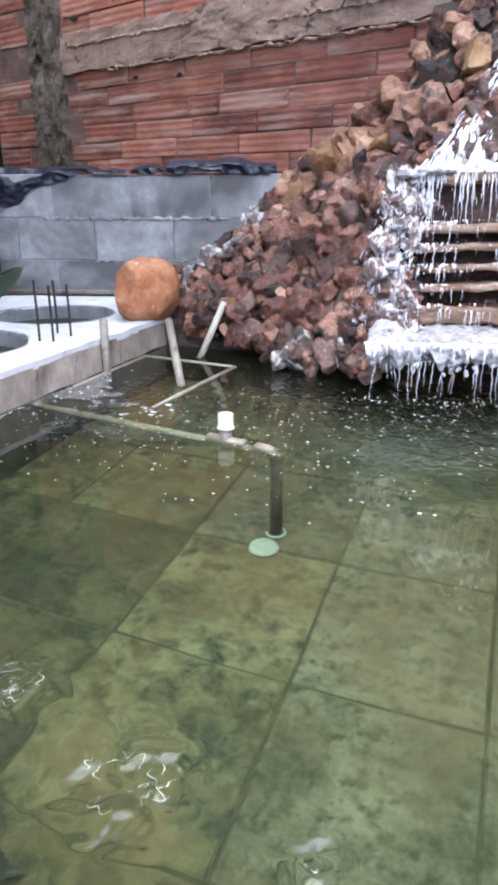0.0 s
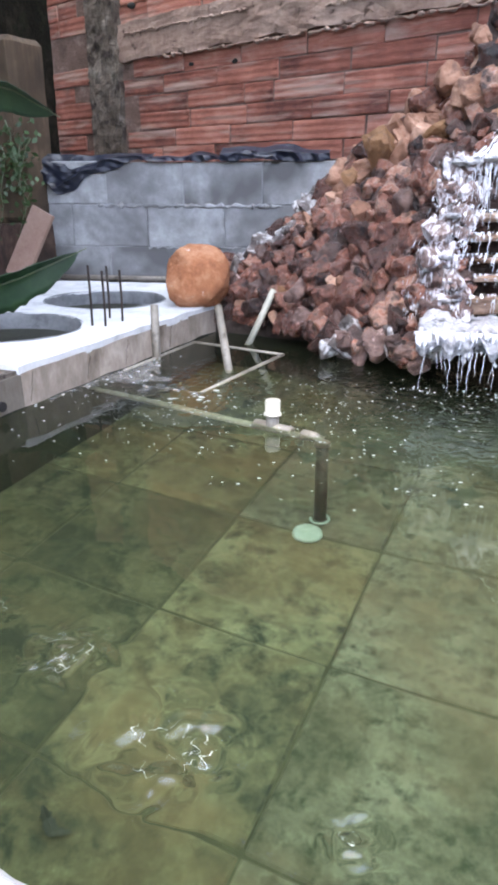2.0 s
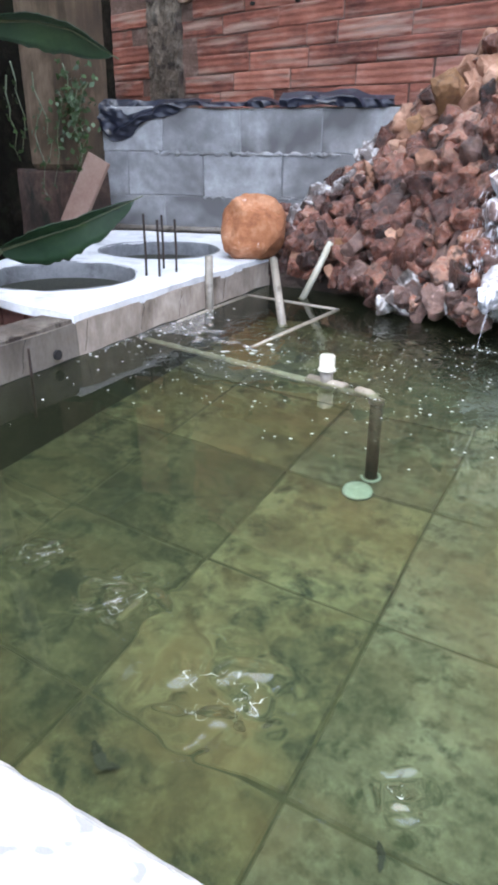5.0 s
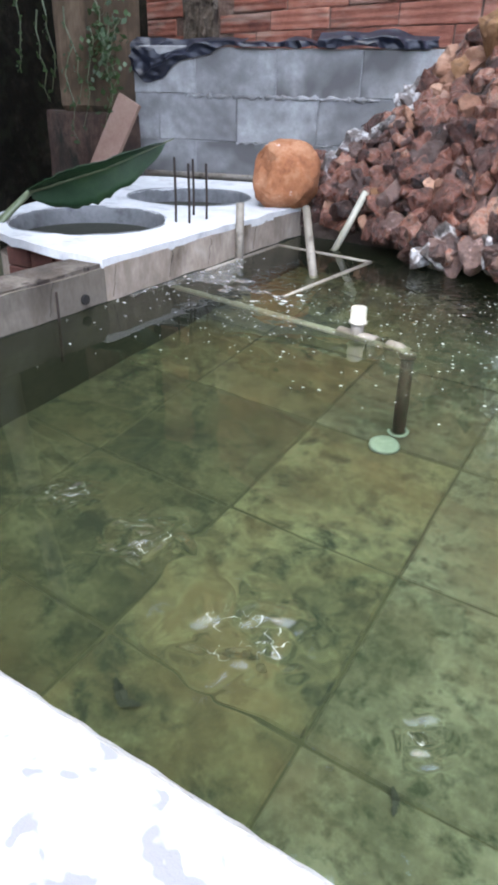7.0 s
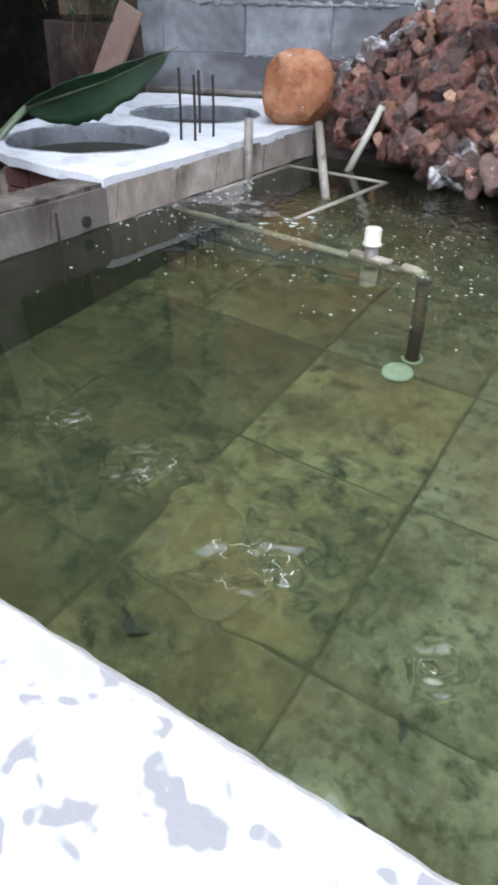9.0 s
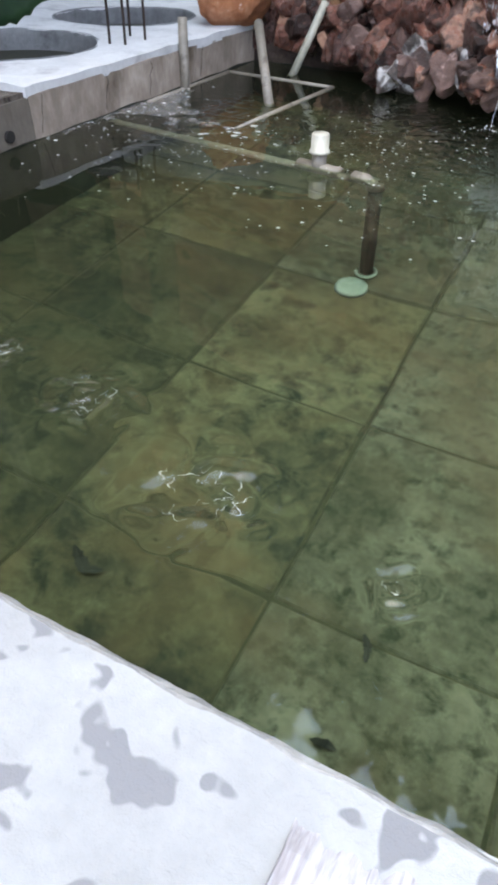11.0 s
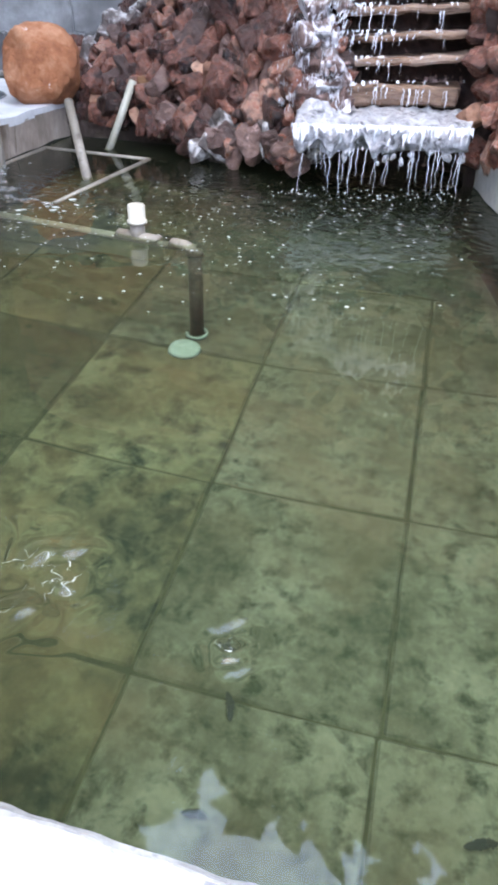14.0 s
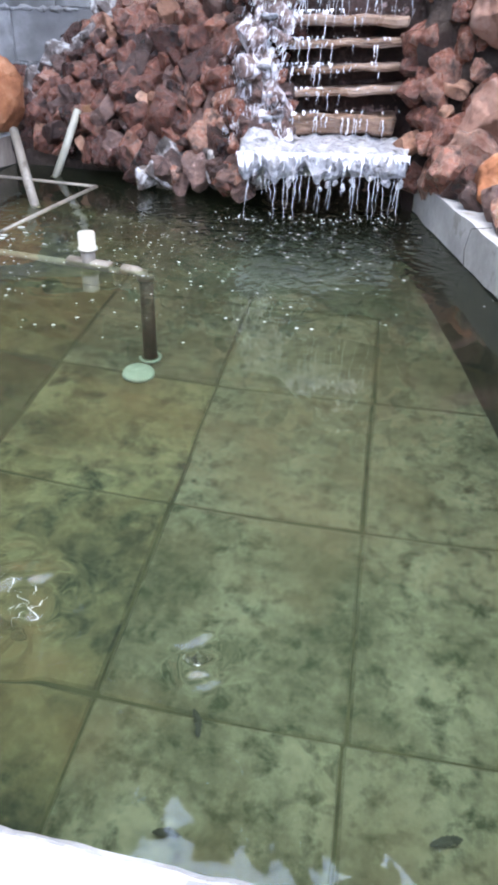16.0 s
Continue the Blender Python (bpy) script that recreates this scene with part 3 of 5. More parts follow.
for x0, x1, z, sd in ((-0.6, 0.5, 1.30, 1), (0.5, 1.75, 1.297, 2), (-0.9, 0.1, 1.455, 3), (0.6, 1.6, 1.40, 4)):
    bb = tube([(x0 + (x1 - x0) * i / 90, -0.022, z + 0.016 * noise.noise(Vector((i * 0.21, sd, 0)))) for i in range(91)], 0.008, 6,
              radii=[max(0.0005, 0.006 + 0.016 * noise.noise(Vector((i * 0.55, sd + 5, 0)))) for i in range(91)])
    roughen(bb, 0.005, 50)
    bb.transform(RW)
    part("mortar_crumbs", bb, M_BAND, cement_band, "crumbling lumps of mortar")
for pts in (((1.03, 1.52), (1.035, 1.475), (1.015, 1.455), (1.03, 1.425), (1.01, 1.395)), ((1.03, 1.43), (1.09, 1.42), (1.15, 1.435))):
    ck = tube([(x, -0.030, z) for x, z in pts], 0.004, 5)
    ck.transform(RW)
    part("crack", ck, M_HOLE, cement_band, "dark crack in the cement")
col = box(-1.27, -0.97, -0.035, 0.012, -0.6, 2.3)
roughen(col, 0.020, 26, 0.024)
col.transform(RW)
thing("brick_pilaster", col, M_PILASTER, kind="structure", label="rough dark cement pilaster in the brick wall", category="pilaster")

# added out of view: keeps the northern sky out of the water's reflection
up = box(-2.6, 6.2, 0.03, 0.22, 2.3, 4.6)
up.transform(RW)
thing("sky_block_wall", up, M_DARKWALL, kind="structure", label="unseen dark wall added above the brickwork to block the sky", category="wall")

# closing walls, added and plain; the west one is tall to darken reflections
for nm, x0, x1, y0, y1 in (("wall_west", -3.6, -3.45, -8.0, 4.6), ("wall_south", -3.6, 5.6, -8.1, -7.95), ("wall_east", 5.45, 5.6, -8.0, 4.6)):
    thing(nm, roughen(box(x0, x1, y0, y1, -0.62, 4.4 if nm == "wall_west" else 2.4), 0.01, 3, 0.6), M_DARKWALL, kind="structure", label="dark yard wall, added and mostly out of view", category="wall")

# ---- filter box slab with two round openings ----
def slab_with_holes(outline, holes, z0, z1):
    b = bmesh.new()
    loops = [outline] + [[(cx + rx * math.cos(a), cy + ry * math.sin(a)) for a in (2 * math.pi * k / 36 for k in range(36))] for cx, cy, rx, ry in holes]
    edges = []
    for lp in loops:
        vs = [b.verts.new((x, y, z1)) for x, y in lp]
        edges += [b.edges.new((vs[i], vs[(i + 1) % len(vs)])) for i in range(len(vs))]
    bmesh.ops.triangle_fill(b, edges=edges, use_beauty=True)
    r = bmesh.ops.extrude_face_region(b, geom=b.faces[:])
    for v in (q for q in r["geom"] if isinstance(q, bmesh.types.BMVert)):
        v.co.z = z0
    bmesh.ops.recalc_face_normals(b, faces=b.faces[:])
    return b


HOLES = ((-1.745, 1.745, 0.270, 0.265), (-1.79, 2.40, 0.26, 0.25))
filter_box = empty("filter_box", (-1.8, 2.0, 0), label="raised cement filter box with two round openings", category="filter box")
sl = slab_with_holes([(-1.303, 1.330), (-1.50, 1.34), (-1.72, 1.375), (-2.00, 1.50), (-2.12, 1.74), (-2.24, 2.15), (-2.36, 2.80), (-1.78, 2.98), (-1.303, 2.56)], HOLES, 0.094, 0.120)
bmesh.ops.triangulate(sl, faces=sl.faces[:])
roughen(sl, 0.006, 10, 0.06)
part("slab", sl, M_SLABTOP, filter_box, "pale cement slab")
for cx, cy, rx, ry in HOLES:
    b = bmesh.new()
    rings = []
    for r, z in ((1.03, 0.118), (1.012, 0.1225), (0.995, 0.118), (0.98, 0.105), (0.97, 0.07), (0.96, 0.0)):
        rings.append([b.verts.new((cx + rx * r * (1 + 0.025 * noise.noise(Vector((3 * math.cos(a), 3 * math.sin(a), cy + r * 4)))) * math.cos(a),
                                   cy + ry * r * (1 + 0.025 * noise.noise(Vector((3 * math.cos(a), 3 * math.sin(a), cy + r * 4 + 9)))) * math.sin(a),
                                   z + 0.005 * noise.noise(Vector((2.5 * math.cos(a), 2.5 * math.sin(a), cy))))) for a in (2 * math.pi * k / 64 for k in range(64))])
    for p, q in zip(rings, rings[1:]):
        for k in range(64):
            b.faces.new((p[k], p[(k + 1) % 64], q[(k + 1) % 64], q[k]))
    bmesh.ops.recalc_face_normals(b, faces=b.faces[:])
    part("basin", b, M_BASIN, filter_box, "grey plastered round basin", smooth=True)
    b = bmesh.new()
    bmesh.ops.create_circle(b, cap_ends=True, segments=48, radius=1.0)
    for v in b.verts:
        v.co = Vector((cx + v.co.x * rx * 0.98, cy + v.co.y * ry * 0.98, 0.062))
    part("basin_floor", b, M_ALGAE, filter_box, "dark wet floor of the basin")
base = prism([(-1.425, 1.40), (-1.70, 1.41), (-1.97, 1.53), (-2.10, 1.76), (-2.22, 2.17), (-2.34, 2.78), (-1.78, 2.95), (-1.425, 2.55)], -0.60, 0.020)
part("base", base, M_CEMENT, filter_box)
for i in range(3):
    x = -1.46 - 0.105 * i
    for j in range(2):
        part("brick", roughen(box(x - 0.098, x, 1.395, 1.46, -0.03 + j * 0.058, 0.025 + j * 0.058, 0.004), 0.002, 20), M_SHADEBRICK, filter_box, "red brick below the slab, darkened for its shade")
bk = box(-1.76, -1.44, 1.40, 1.43, -0.6, -0.034)
part("front_wall", bk, M_CEMENT, filter_box)

# ---- rock mound and waterfall ----
def lerp_table(tab, x):
    if x <= tab[0][0]:
        return tab[0][1]
    for (a, u), (b, v) in zip(tab, tab[1:]):
        if x <= b:
            return u + (v - u) * (x - a) / (b - a)
    return tab[-1][1]


FOOT = ((-1.30, 2.52), (-1.05, 2.46), (-0.80, 2.34), (-0.50, 2.22), (-0.36, 2.14), (-0.26, 2.24))
CREST = ((-1.34, 0.24), (-1.20, 0.33), (-1.08, 0.44), (-0.94, 0.60), (-0.80, 0.72), (-0.62, 0.84), (-0.46, 0.95), (-0.35, 1.10), (-0.24, 1.20), (0.0, 1.26))


def mound_point(x, s):
    """A point of the mound's face: s runs from the water's edge to the crest."""
    y0, z1 = lerp_table(FOOT, x), lerp_table(CREST, x)
    y1 = 2.66 + 0.20 * min(1, max(0, (x + 1.3) / 0.5))
    bulge = 0.05 * math.sin(math.pi * s)
    return Vector((x, y0 + (y1 - y0) * s - bulge, 0.07 + (z1 - 0.07) * s))


waterfall = empty("rock_waterfall", (-0.4, 2.4, 0), label="wet red rock mound with a stepped stone waterfall", category="waterfall")
b = bmesh.new()
NX, NS = 40, 16
grid = []
for i in range(NX + 1):
    x = -1.36 + (1.36 - 0.22) * i / NX
    row = [b.verts.new(mound_point(x, 0.0 + 1.0 * j / NS) + Vector((0, 0.016, -0.01)) + Vector((0, -0.03, 0.0)) * noise.noise(Vector((x * 9, j * 0.8, 0)))) for j in range(NS + 1)]
    row.append(b.verts.new((x, 3.0, lerp_table(CREST, x) - 0.06)))
    row.append(b.verts.new((x, 3.02, -0.3)))
    grid.append(row)
for p, q in zip(grid, grid[1:]):
    for j in range(len(p) - 1):
        b.faces.new((p[j], q[j], q[j + 1], p[j + 1]))
bmesh.ops.recalc_face_normals(b, faces=b.faces[:])
part("mortar_core", roughen(b, 0.012, 12), M_CORE, waterfall, "brown mortar between the stones, darkened as shade")

# shared stone shapes
def chunk_mesh(name, seed, squash, material):
    """An angular lump of quarried stone: a skewed block with broken corners and slightly worn edges."""
    rc = random.Random(seed)
    b = bmesh.new()
    for sx in (-1, 1):
        for sy in (-1, 1):
            for sz in (-1, 1):
                c = Vector((sx, sy, sz)) * 0.80 + Vector((rc.uniform(-0.34, 0.34), rc.uniform(-0.34, 0.34), rc.uniform(-0.34, 0.34)))
                if rc.random() < 0.45:
                    for ax in range(3):
                        d = c.copy()
                        d[ax] *= rc.uniform(0.25, 0.65)
                        b.verts.new(d)
                else:
                    b.verts.new(c)
    for v in b.verts:
        v.co = Vector((v.co.x * squash[0], v.co.y * squash[1], v.co.z * squash[2]))
    r = bmesh.ops.convex_hull(b, input=b.verts[:])
    inner = [g_ for g_ in r["geom_interior"] if isinstance(g_, bmesh.types.BMVert)]
    if inner:
        bmesh.ops.delete(b, geom=inner, context='VERTS')
    bmesh.ops.dissolve_limit(b, angle_limit=0.16, verts=b.verts[:], edges=b.edges[:])
    bmesh.ops.bevel(b, geom=b.edges[:], offset=0.065, segments=1, affect='EDGES', clamp_overlap=True)
    bmesh.ops.triangulate(b, faces=b.faces[:])
    for _ in range(2):
        bmesh.ops.subdivide_edges(b, edges=[e for e in b.edges if e.calc_length() > 0.36], cuts=1, use_grid_fill=True)
        bmesh.ops.triangulate(b, faces=b.faces[:])
    for v in b.verts:
        for fq, am in ((1.7, 0.16), (4.6, 0.05)):
            q = v.co * fq + Vector((seed * 2.3, seed, fq))
            v.co += Vector((noise.noise(q), noise.noise(q + Vector((5, 0, 0))), noise.noise(q + Vector((0, 5, 0))))) * am
    bmesh.ops.recalc_face_normals(b, faces=b.faces[:])
    return mesh_of(name, b, material)


SHAPES = {}
for key, mat_, n in (("red", M_ROCK, 14), ("ochre", M_OCHRE, 4), ("pale", M_PALE, 6), ("dark", M_DARKROCK, 5), ("limed", M_LIMED, 6), ("crust", M_CRUST, 5), ("foamy", M_FOAM, 5)):
    rr = random.Random(len(key) * 7)
    SHAPES[key] = [crushed_mesh("stone", 10 * len(key) + k, (1.1, rr.uniform(0.75, 1.0), rr.uniform(0.7, 1.0)), mat_, 0.6, True) if key == "foamy" else
                   chunk_mesh("stone", 31 * len(key) + k, (rr.uniform(0.95, 1.25), rr.uniform(0.70, 1.0), rr.uniform(0.55, 0.95)), mat_) for k in range(n)]


def stone(parent, at, size, kind, rnd, stretch=1.0):
    ob = new("stone", rnd.choice(SHAPES[kind]))
    ob.parent = parent
    ob.matrix_parent_inverse = Matrix.Translation(-Vector(parent.location))
    ob.matrix_basis = Matrix.LocRotScale(at, Euler((rnd.uniform(-1.1, 1.1), rnd.uniform(-1.1, 1.1), rnd.uniform(0, 6.28))), Vector((size * stretch, size, size)))
    return ob


rnd = random.Random(5)
placed = []
tries = 0
while len(placed) < 520 and tries < 16000:
    tries += 1
    x = rnd.uniform(-1.33, -0.28)
    s = rnd.uniform(0.0, 1.0)
    p = mound_point(x, s)
    size = rnd.choice((rnd.uniform(0.036, 0.050), rnd.uniform(0.042, 0.060), rnd.uniform(0.024, 0.036))) * (1.12 if s > 0.70 and x > -0.95 else 1.0)
    if any((p - q).length < (size + r) * 0.58 for q, r in placed):
        continue
    placed.append((p, size))
    u = rnd.random()
    kind = "red"
    if s > 0.75 and x > -0.9:
        kind = "pale" if u < 0.48 else ("ochre" if u < 0.54 else "red")
    elif s < 0.10 and x > -0.85:
        kind = "limed" if u < 0.26 else ("dark" if u < 0.5 else "red")
    elif x < -0.9 and s > 0.78:
        kind = "limed" if u < 0.42 else "red"
    elif u < 0.18:
        kind = "dark"
    elif u < 0.24:
        kind = "pale"
    elif u < 0.255:
        kind = "ochre"
    stone(waterfall, p, size, kind, rnd, rnd.uniform(1.0, 1.35))
# a few stones that stand out
for at, size, kind in (((-0.55, 2.50, 0.365), 0.042, "ochre"), ((-0.53, 2.52, 0.405), 0.04, "pale"), ((-0.79, 2.72, 0.60), 0.045, "ochre"),
                       ((-0.69, 2.70, 0.72), 0.055, "ochre"), ((-0.66, 2.80, 0.80), 0.052, "pale"), ((-0.56, 2.80, 0.88), 0.055, "red"),
                       ((-0.47, 2.80, 0.94), 0.06, "pale"), ((-0.36, 2.78, 1.06), 0.05, "pale"), ((-0.30, 2.75, 1.00), 0.06, "red"),
                       ((-0.26, 2.80, 1.16), 0.052, "pale"), ((-0.16, 2.68, 1.04), 0.06, "ochre")):
    stone(waterfall, Vector(at), size, kind, rnd)

# stone chute: back wall, shelves, cheeks
b = prism([(-0.34, 2.42), (0.16, 2.42), (0.20, 2.75), (-0.34, 2.75)], -0.3, 0.66)
part("chute_back", roughen(b, 0.02, 9, 0.08), M_DARKROCK, waterfall, "dark wet back of the chute")
b = prism([(-0.34, 2.52), (0.75, 2.46), (0.75, 3.0), (-0.34, 3.0)], 0.55, 1.22)
for v in b.verts:
    if v.co.z > 1 and v.co.y < 2.8:
        v.co.y += 0.32
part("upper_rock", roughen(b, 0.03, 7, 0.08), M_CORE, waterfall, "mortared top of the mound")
for k in range(900):
    x, z = rnd.uniform(-0.32, 0.55), rnd.uniform(0.66, 1.30)
    p = Vector((x, 2.52 + 0.32 * (z - 0.6) / 0.62 - 0.01, z))
    size = rnd.uniform(0.030, 0.052)
    if any((p - q).length < (size + r) * 0.70 for q, r in placed):
        continue
    placed.append((p, size))
    u = rnd.random()
    stone(waterfall, p, size, "pale" if u < 0.4 else ("ochre" if u < 0.48 else ("dark" if u < 0.6 else "red")), rnd, 1.2)


def shelf(x0, x1, z, thick, tilt, yf, seed):
    bb = bmesh.new()
    box(x0, x1, yf, 2.45, z - thick, z, 0.006, bb)
    roughen(bb, 0.011, 14, 0.05, seed)
    for v in bb.verts:
        v.co.z += (v.co.x - x0) * tilt
    return bb


for k, (x0, x1, z, th, tilt, yf) in enumerate(((-0.262, 0.065, 0.243, 0.052, 0.03, 2.30), (-0.30, 0.080, 0.305, 0.022, 0.08, 2.31), (-0.285, 0.075, 0.370, 0.018, 0.06, 2.33),
                                              (-0.29, 0.092, 0.436, 0.020, 0.055, 2.32), (-0.29, 0.075, 0.503, 0.024, 0.02, 2.33), (-0.32, 0.10, 0.655, 0.03, 0.02, 2.36))):
    part("shelf", shelf(x0, x1, z, th, tilt, yf, k * 3.3), M_SLATE, waterfall, "flat wet ledge stone")

# foaming lip at the foot
b = bmesh.new()
NU, NV = 90, 24
g2 = []
for i in range(NU + 1):
    u = i / NU
    x = -0.350 + 0.462 * u
    yf = 1.985 + 0.10 * u + 0.012 * noise.noise(Vector((x * 18, 1, 0)))
    row = []
    for j in range(NV + 1):
        v = j / NV
        if v < 0.55:
            q = v / 0.55
            p = Vector((x, yf + (2.32 - yf) * (1 - q), 0.19 - 0.012 * q))
        else:
            q = (v - 0.55) / 0.45
            p = Vector((x, yf - 0.015 * math.sin(q * 3), 0.178 - (0.058 + 0.045 * noise.noise(Vector((x * 26, 7, 0)))) * q))
        n_ = noise.noise(Vector((x * 16, v * 5, 2))) + 0.6 * noise.noise(Vector((x * 42, v * 14, 5)))
        p += Vector((0.004 * n_, -0.026 * n_ * v, 0.017 * n_))
        row.append(b.verts.new(p))
    row.append(b.verts.new((x, yf + 0.06, 0.11)))
    row.append(b.verts.new((x, 2.34, 0.11)))
    g2.append(row)
for p, q in zip(g2, g2[1:]):
    for j in range(len(p) - 1):
        b.faces.new((p[j], q[j], q[j + 1], p[j + 1]))
bmesh.ops.recalc_face_normals(b, faces=b.faces[:])
part("foam_lip", b, M_FOAM, waterfall, "white foaming lip", smooth=True)

# white water running over the stones of the left cheek
rf = random.Random(3)
for k in range(90):
    z = rf.uniform(0.16, 0.68)
    x = -0.330 + rf.uniform(-0.065, 0.05) + 0.02 * math.sin(z * 14)
    y = 2.37 - 0.14 * (0.68 - z) / 0.5 + rf.uniform(-0.02, 0.03)
    stone(waterfall, Vector((x, y, z)), rf.uniform(0.020, 0.042), rf.choice(("dark", "crust", "crust", "crust")), rf, 1.2)
for k in range(26):
    x = rf.uniform(-0.80, -0.36)
    stone(waterfall, Vector((x, lerp_table(FOOT, x) - rf.uniform(0.0, 0.05), rf.uniform(0.035, 0.10))), rf.uniform(0.025, 0.045), rf.choice(("limed", "dark", "red")) if x > -0.7 else "red", rf, 1.2)


def strand(x, y, z0, z1, r, seed, drift=0.0):
    rs = random.Random(seed)
    n = 8
    pts = [(x + rs.uniform(-0.0025, 0.0025) + drift * i / n, y + rs.uniform(-0.0012, 0.0012) - 0.012 * math.sin(i / n * 1.57), z0 + (z1 - z0) * i / n) for i in range(n + 1)]
    return tube(pts, r, 6, radii=[r * rs.uniform(0.5, 1.3) * (1 - 0.7 * i / n) for i in range(n + 1)])


for k in range(30):
    x = -0.350 + 0.46 * rf.random()
    yy = 1.985 + 0.10 * (x + 0.375) / 0.5
    ob = stone(waterfall, Vector((x, yy - rf.uniform(-0.012, 0.012), rf.uniform(0.085, 0.185))), rf.uniform(0.007, 0.014), "foamy", rf, 1.0)
    ob.scale.z *= 1.5
for k in range(30):
    x = -0.345 + 0.45 * rf.random()
    y = 1.985 + 0.10 * (x + 0.375) / 0.5
    part("water_strand", strand(x, y, 0.125, rf.choice((0.0, 0.0, 0.03, 0.05, 0.07)), rf.uniform(0.0007, 0.0020), k, rf.uniform(-0.010, 0.010)), M_STREAM, waterfall, smooth=True)
LEVELS = (0.243, 0.305, 0.370, 0.436, 0.503, 0.655)
for lo, hi in zip(LEVELS, LEVELS[1:]):
    for k in range(9 if hi < 0.6 else 16):
        x = rf.choice((rf.uniform(-0.30, -0.20), rf.uniform(-0.28, 0.07), rf.uniform(-0.20, -0.05)))
        part("water_strand", strand(x, 2.296 + (0.04 if hi > 0.6 else 0.012), hi, hi - (hi - lo) * rf.choice((0.35, 0.5, 0.7, 1.0)), rf.uniform(0.0008, 0.0026), k + int(hi * 1000)), M_STREAM, waterfall, smooth=True)
for k in range(16):
    x = rf.uniform(-0.27, 0.06)
    part("water_strand", strand(x, 2.288, 0.243, rf.choice((0.19, 0.19, 0.215)), rf.uniform(0.0010, 0.0026), k + 77), M_STREAM, waterfall, smooth=True)


def lace(name, at, nu, nv, density, su, sv, seed, label, thick=0.002, material=M_STREAM):
    """A torn film of white water on a surface at(u, v), with gaps where it thins out."""
    bb = bmesh.new()
    gv = [[bb.verts.new(at(i / nu, j / nv)) for j in range(nv + 1)] for i in range(nu + 1)]
    for i in range(nu):
        for j in range(nv):
            u, v = (i + 0.5) / nu, (j + 0.5) / nv
            q = Vector((u * su, v * sv, seed))
            if noise.noise(q) + 0.6 * noise.noise(q * 2.3 + Vector((3, 0, 0))) > 0.9 - 1.8 * density(u, v):
                bb.faces.new((gv[i][j], gv[i + 1][j], gv[i + 1][j + 1], gv[i][j + 1]))
    bmesh.ops.delete(bb, geom=[v for v in bb.verts if not v.link_faces], context='VERTS')
    for _ in range(2):
        bmesh.ops.smooth_vert(bb, verts=bb.verts[:], factor=0.5, use_axis_x=True, use_axis_y=False, use_axis_z=True)
    ob = part(name, bb, material, waterfall, label, smooth=True)
    md = ob.modifiers.new("thickness", 'SOLIDIFY')
    md.thickness = thick
    tagged(ob, label=label, kind="stuff")
    return ob


def cheek_at(u, v):
    z = 0.17 + 0.52 * v
    x = -0.41 + 0.16 * u + 0.035 * (1 - v) * (u - 0.5) - 0.03 * (1 - v) + 0.02 * math.sin(z * 14)
    q = Vector((x * 22, z * 16, 4))
    return Vector((x, 2.325 - 0.14 * (0.68 - z) / 0.5 - 0.030 * noise.noise(q) - 0.012 * noise.noise(q * 2.5), z))


lace("water_film", cheek_at, 130, 220, lambda u, v: 0.20 + 0.22 * u + 0.6 * max(0, 0.20 - v), 52, 24, 1.0, "white water running over the stones", 0.0010)


# foam caught on the stones at the ends of the ledges, and the ramp of foam that joins them to the lip
def foam_pad(x, y, z, lx, ly, lz, seed):
    bb = bmesh.new()
    bmesh.ops.create_icosphere(bb, subdivisions=4, radius=1.0)
    for v in bb.verts:
        q = v.co * 2.1 + Vector((seed * 3.7, seed, 0))
        k = 1 + 0.30 * noise.noise(q) + 0.20 * noise.noise(q * 2.7) + 0.08 * noise.noise(q * 6)
        c = v.co * k
        hang = max(0.0, -c.z) * (0.6 + 1.6 * max(0.0, noise.noise(Vector((c.x * 5, seed, 3)))))
        v.co = Vector((x + c.x * lx, y + c.y * ly, z + (c.z - hang) * lz))
    return part("foam_pad", bb, M_FOAM, waterfall, "white foam clinging to the stone", smooth=True)


for k, (x, z, lx, lz) in enumerate(((-0.315, 0.245, 0.045, 0.012), (-0.335, 0.374, 0.030, 0.012), (-0.330, 0.500, 0.028, 0.012), (-0.315, 0.660, 0.055, 0.018), (-0.230, 0.668, 0.060, 0.016))):
    foam_pad(x, 2.325 - 0.14 * (0.68 - z) / 0.5 + 0.01, z, lx, 0.022, lz * 0.45, k)
b = bmesh.new()
gr = []
for i in range(41):
    u = i / 40
    row = []
    for j in range(41):
        v = j / 40
        p = Vector((-0.388 + 0.11 * u + 0.03 * v, 2.245 - 0.20 * v, 0.170 + 0.085 * (1 - v) ** 1.6 * (1 - 0.55 * u) - 0.03 * (2 * u - 1) ** 4))
        n_ = noise.noise(Vector((u * 4, v * 6, 2))) + 0.6 * noise.noise(Vector((u * 11, v * 13, 5)))
        row.append(b.verts.new(p + Vector((0.006 * n_, -0.008 * n_, 0.009 * n_))))
    gr.append(row)
for p, q in zip(gr, gr[1:]):
    for j in range(40):
        b.faces.new((p[j], q[j], q[j + 1], p[j + 1]))
ob = part("foam_ramp", b, M_FOAM, waterfall, "white water sliding down to the lip", smooth=True)
ob.modifiers.new("thickness", 'SOLIDIFY').thickness = 0.008


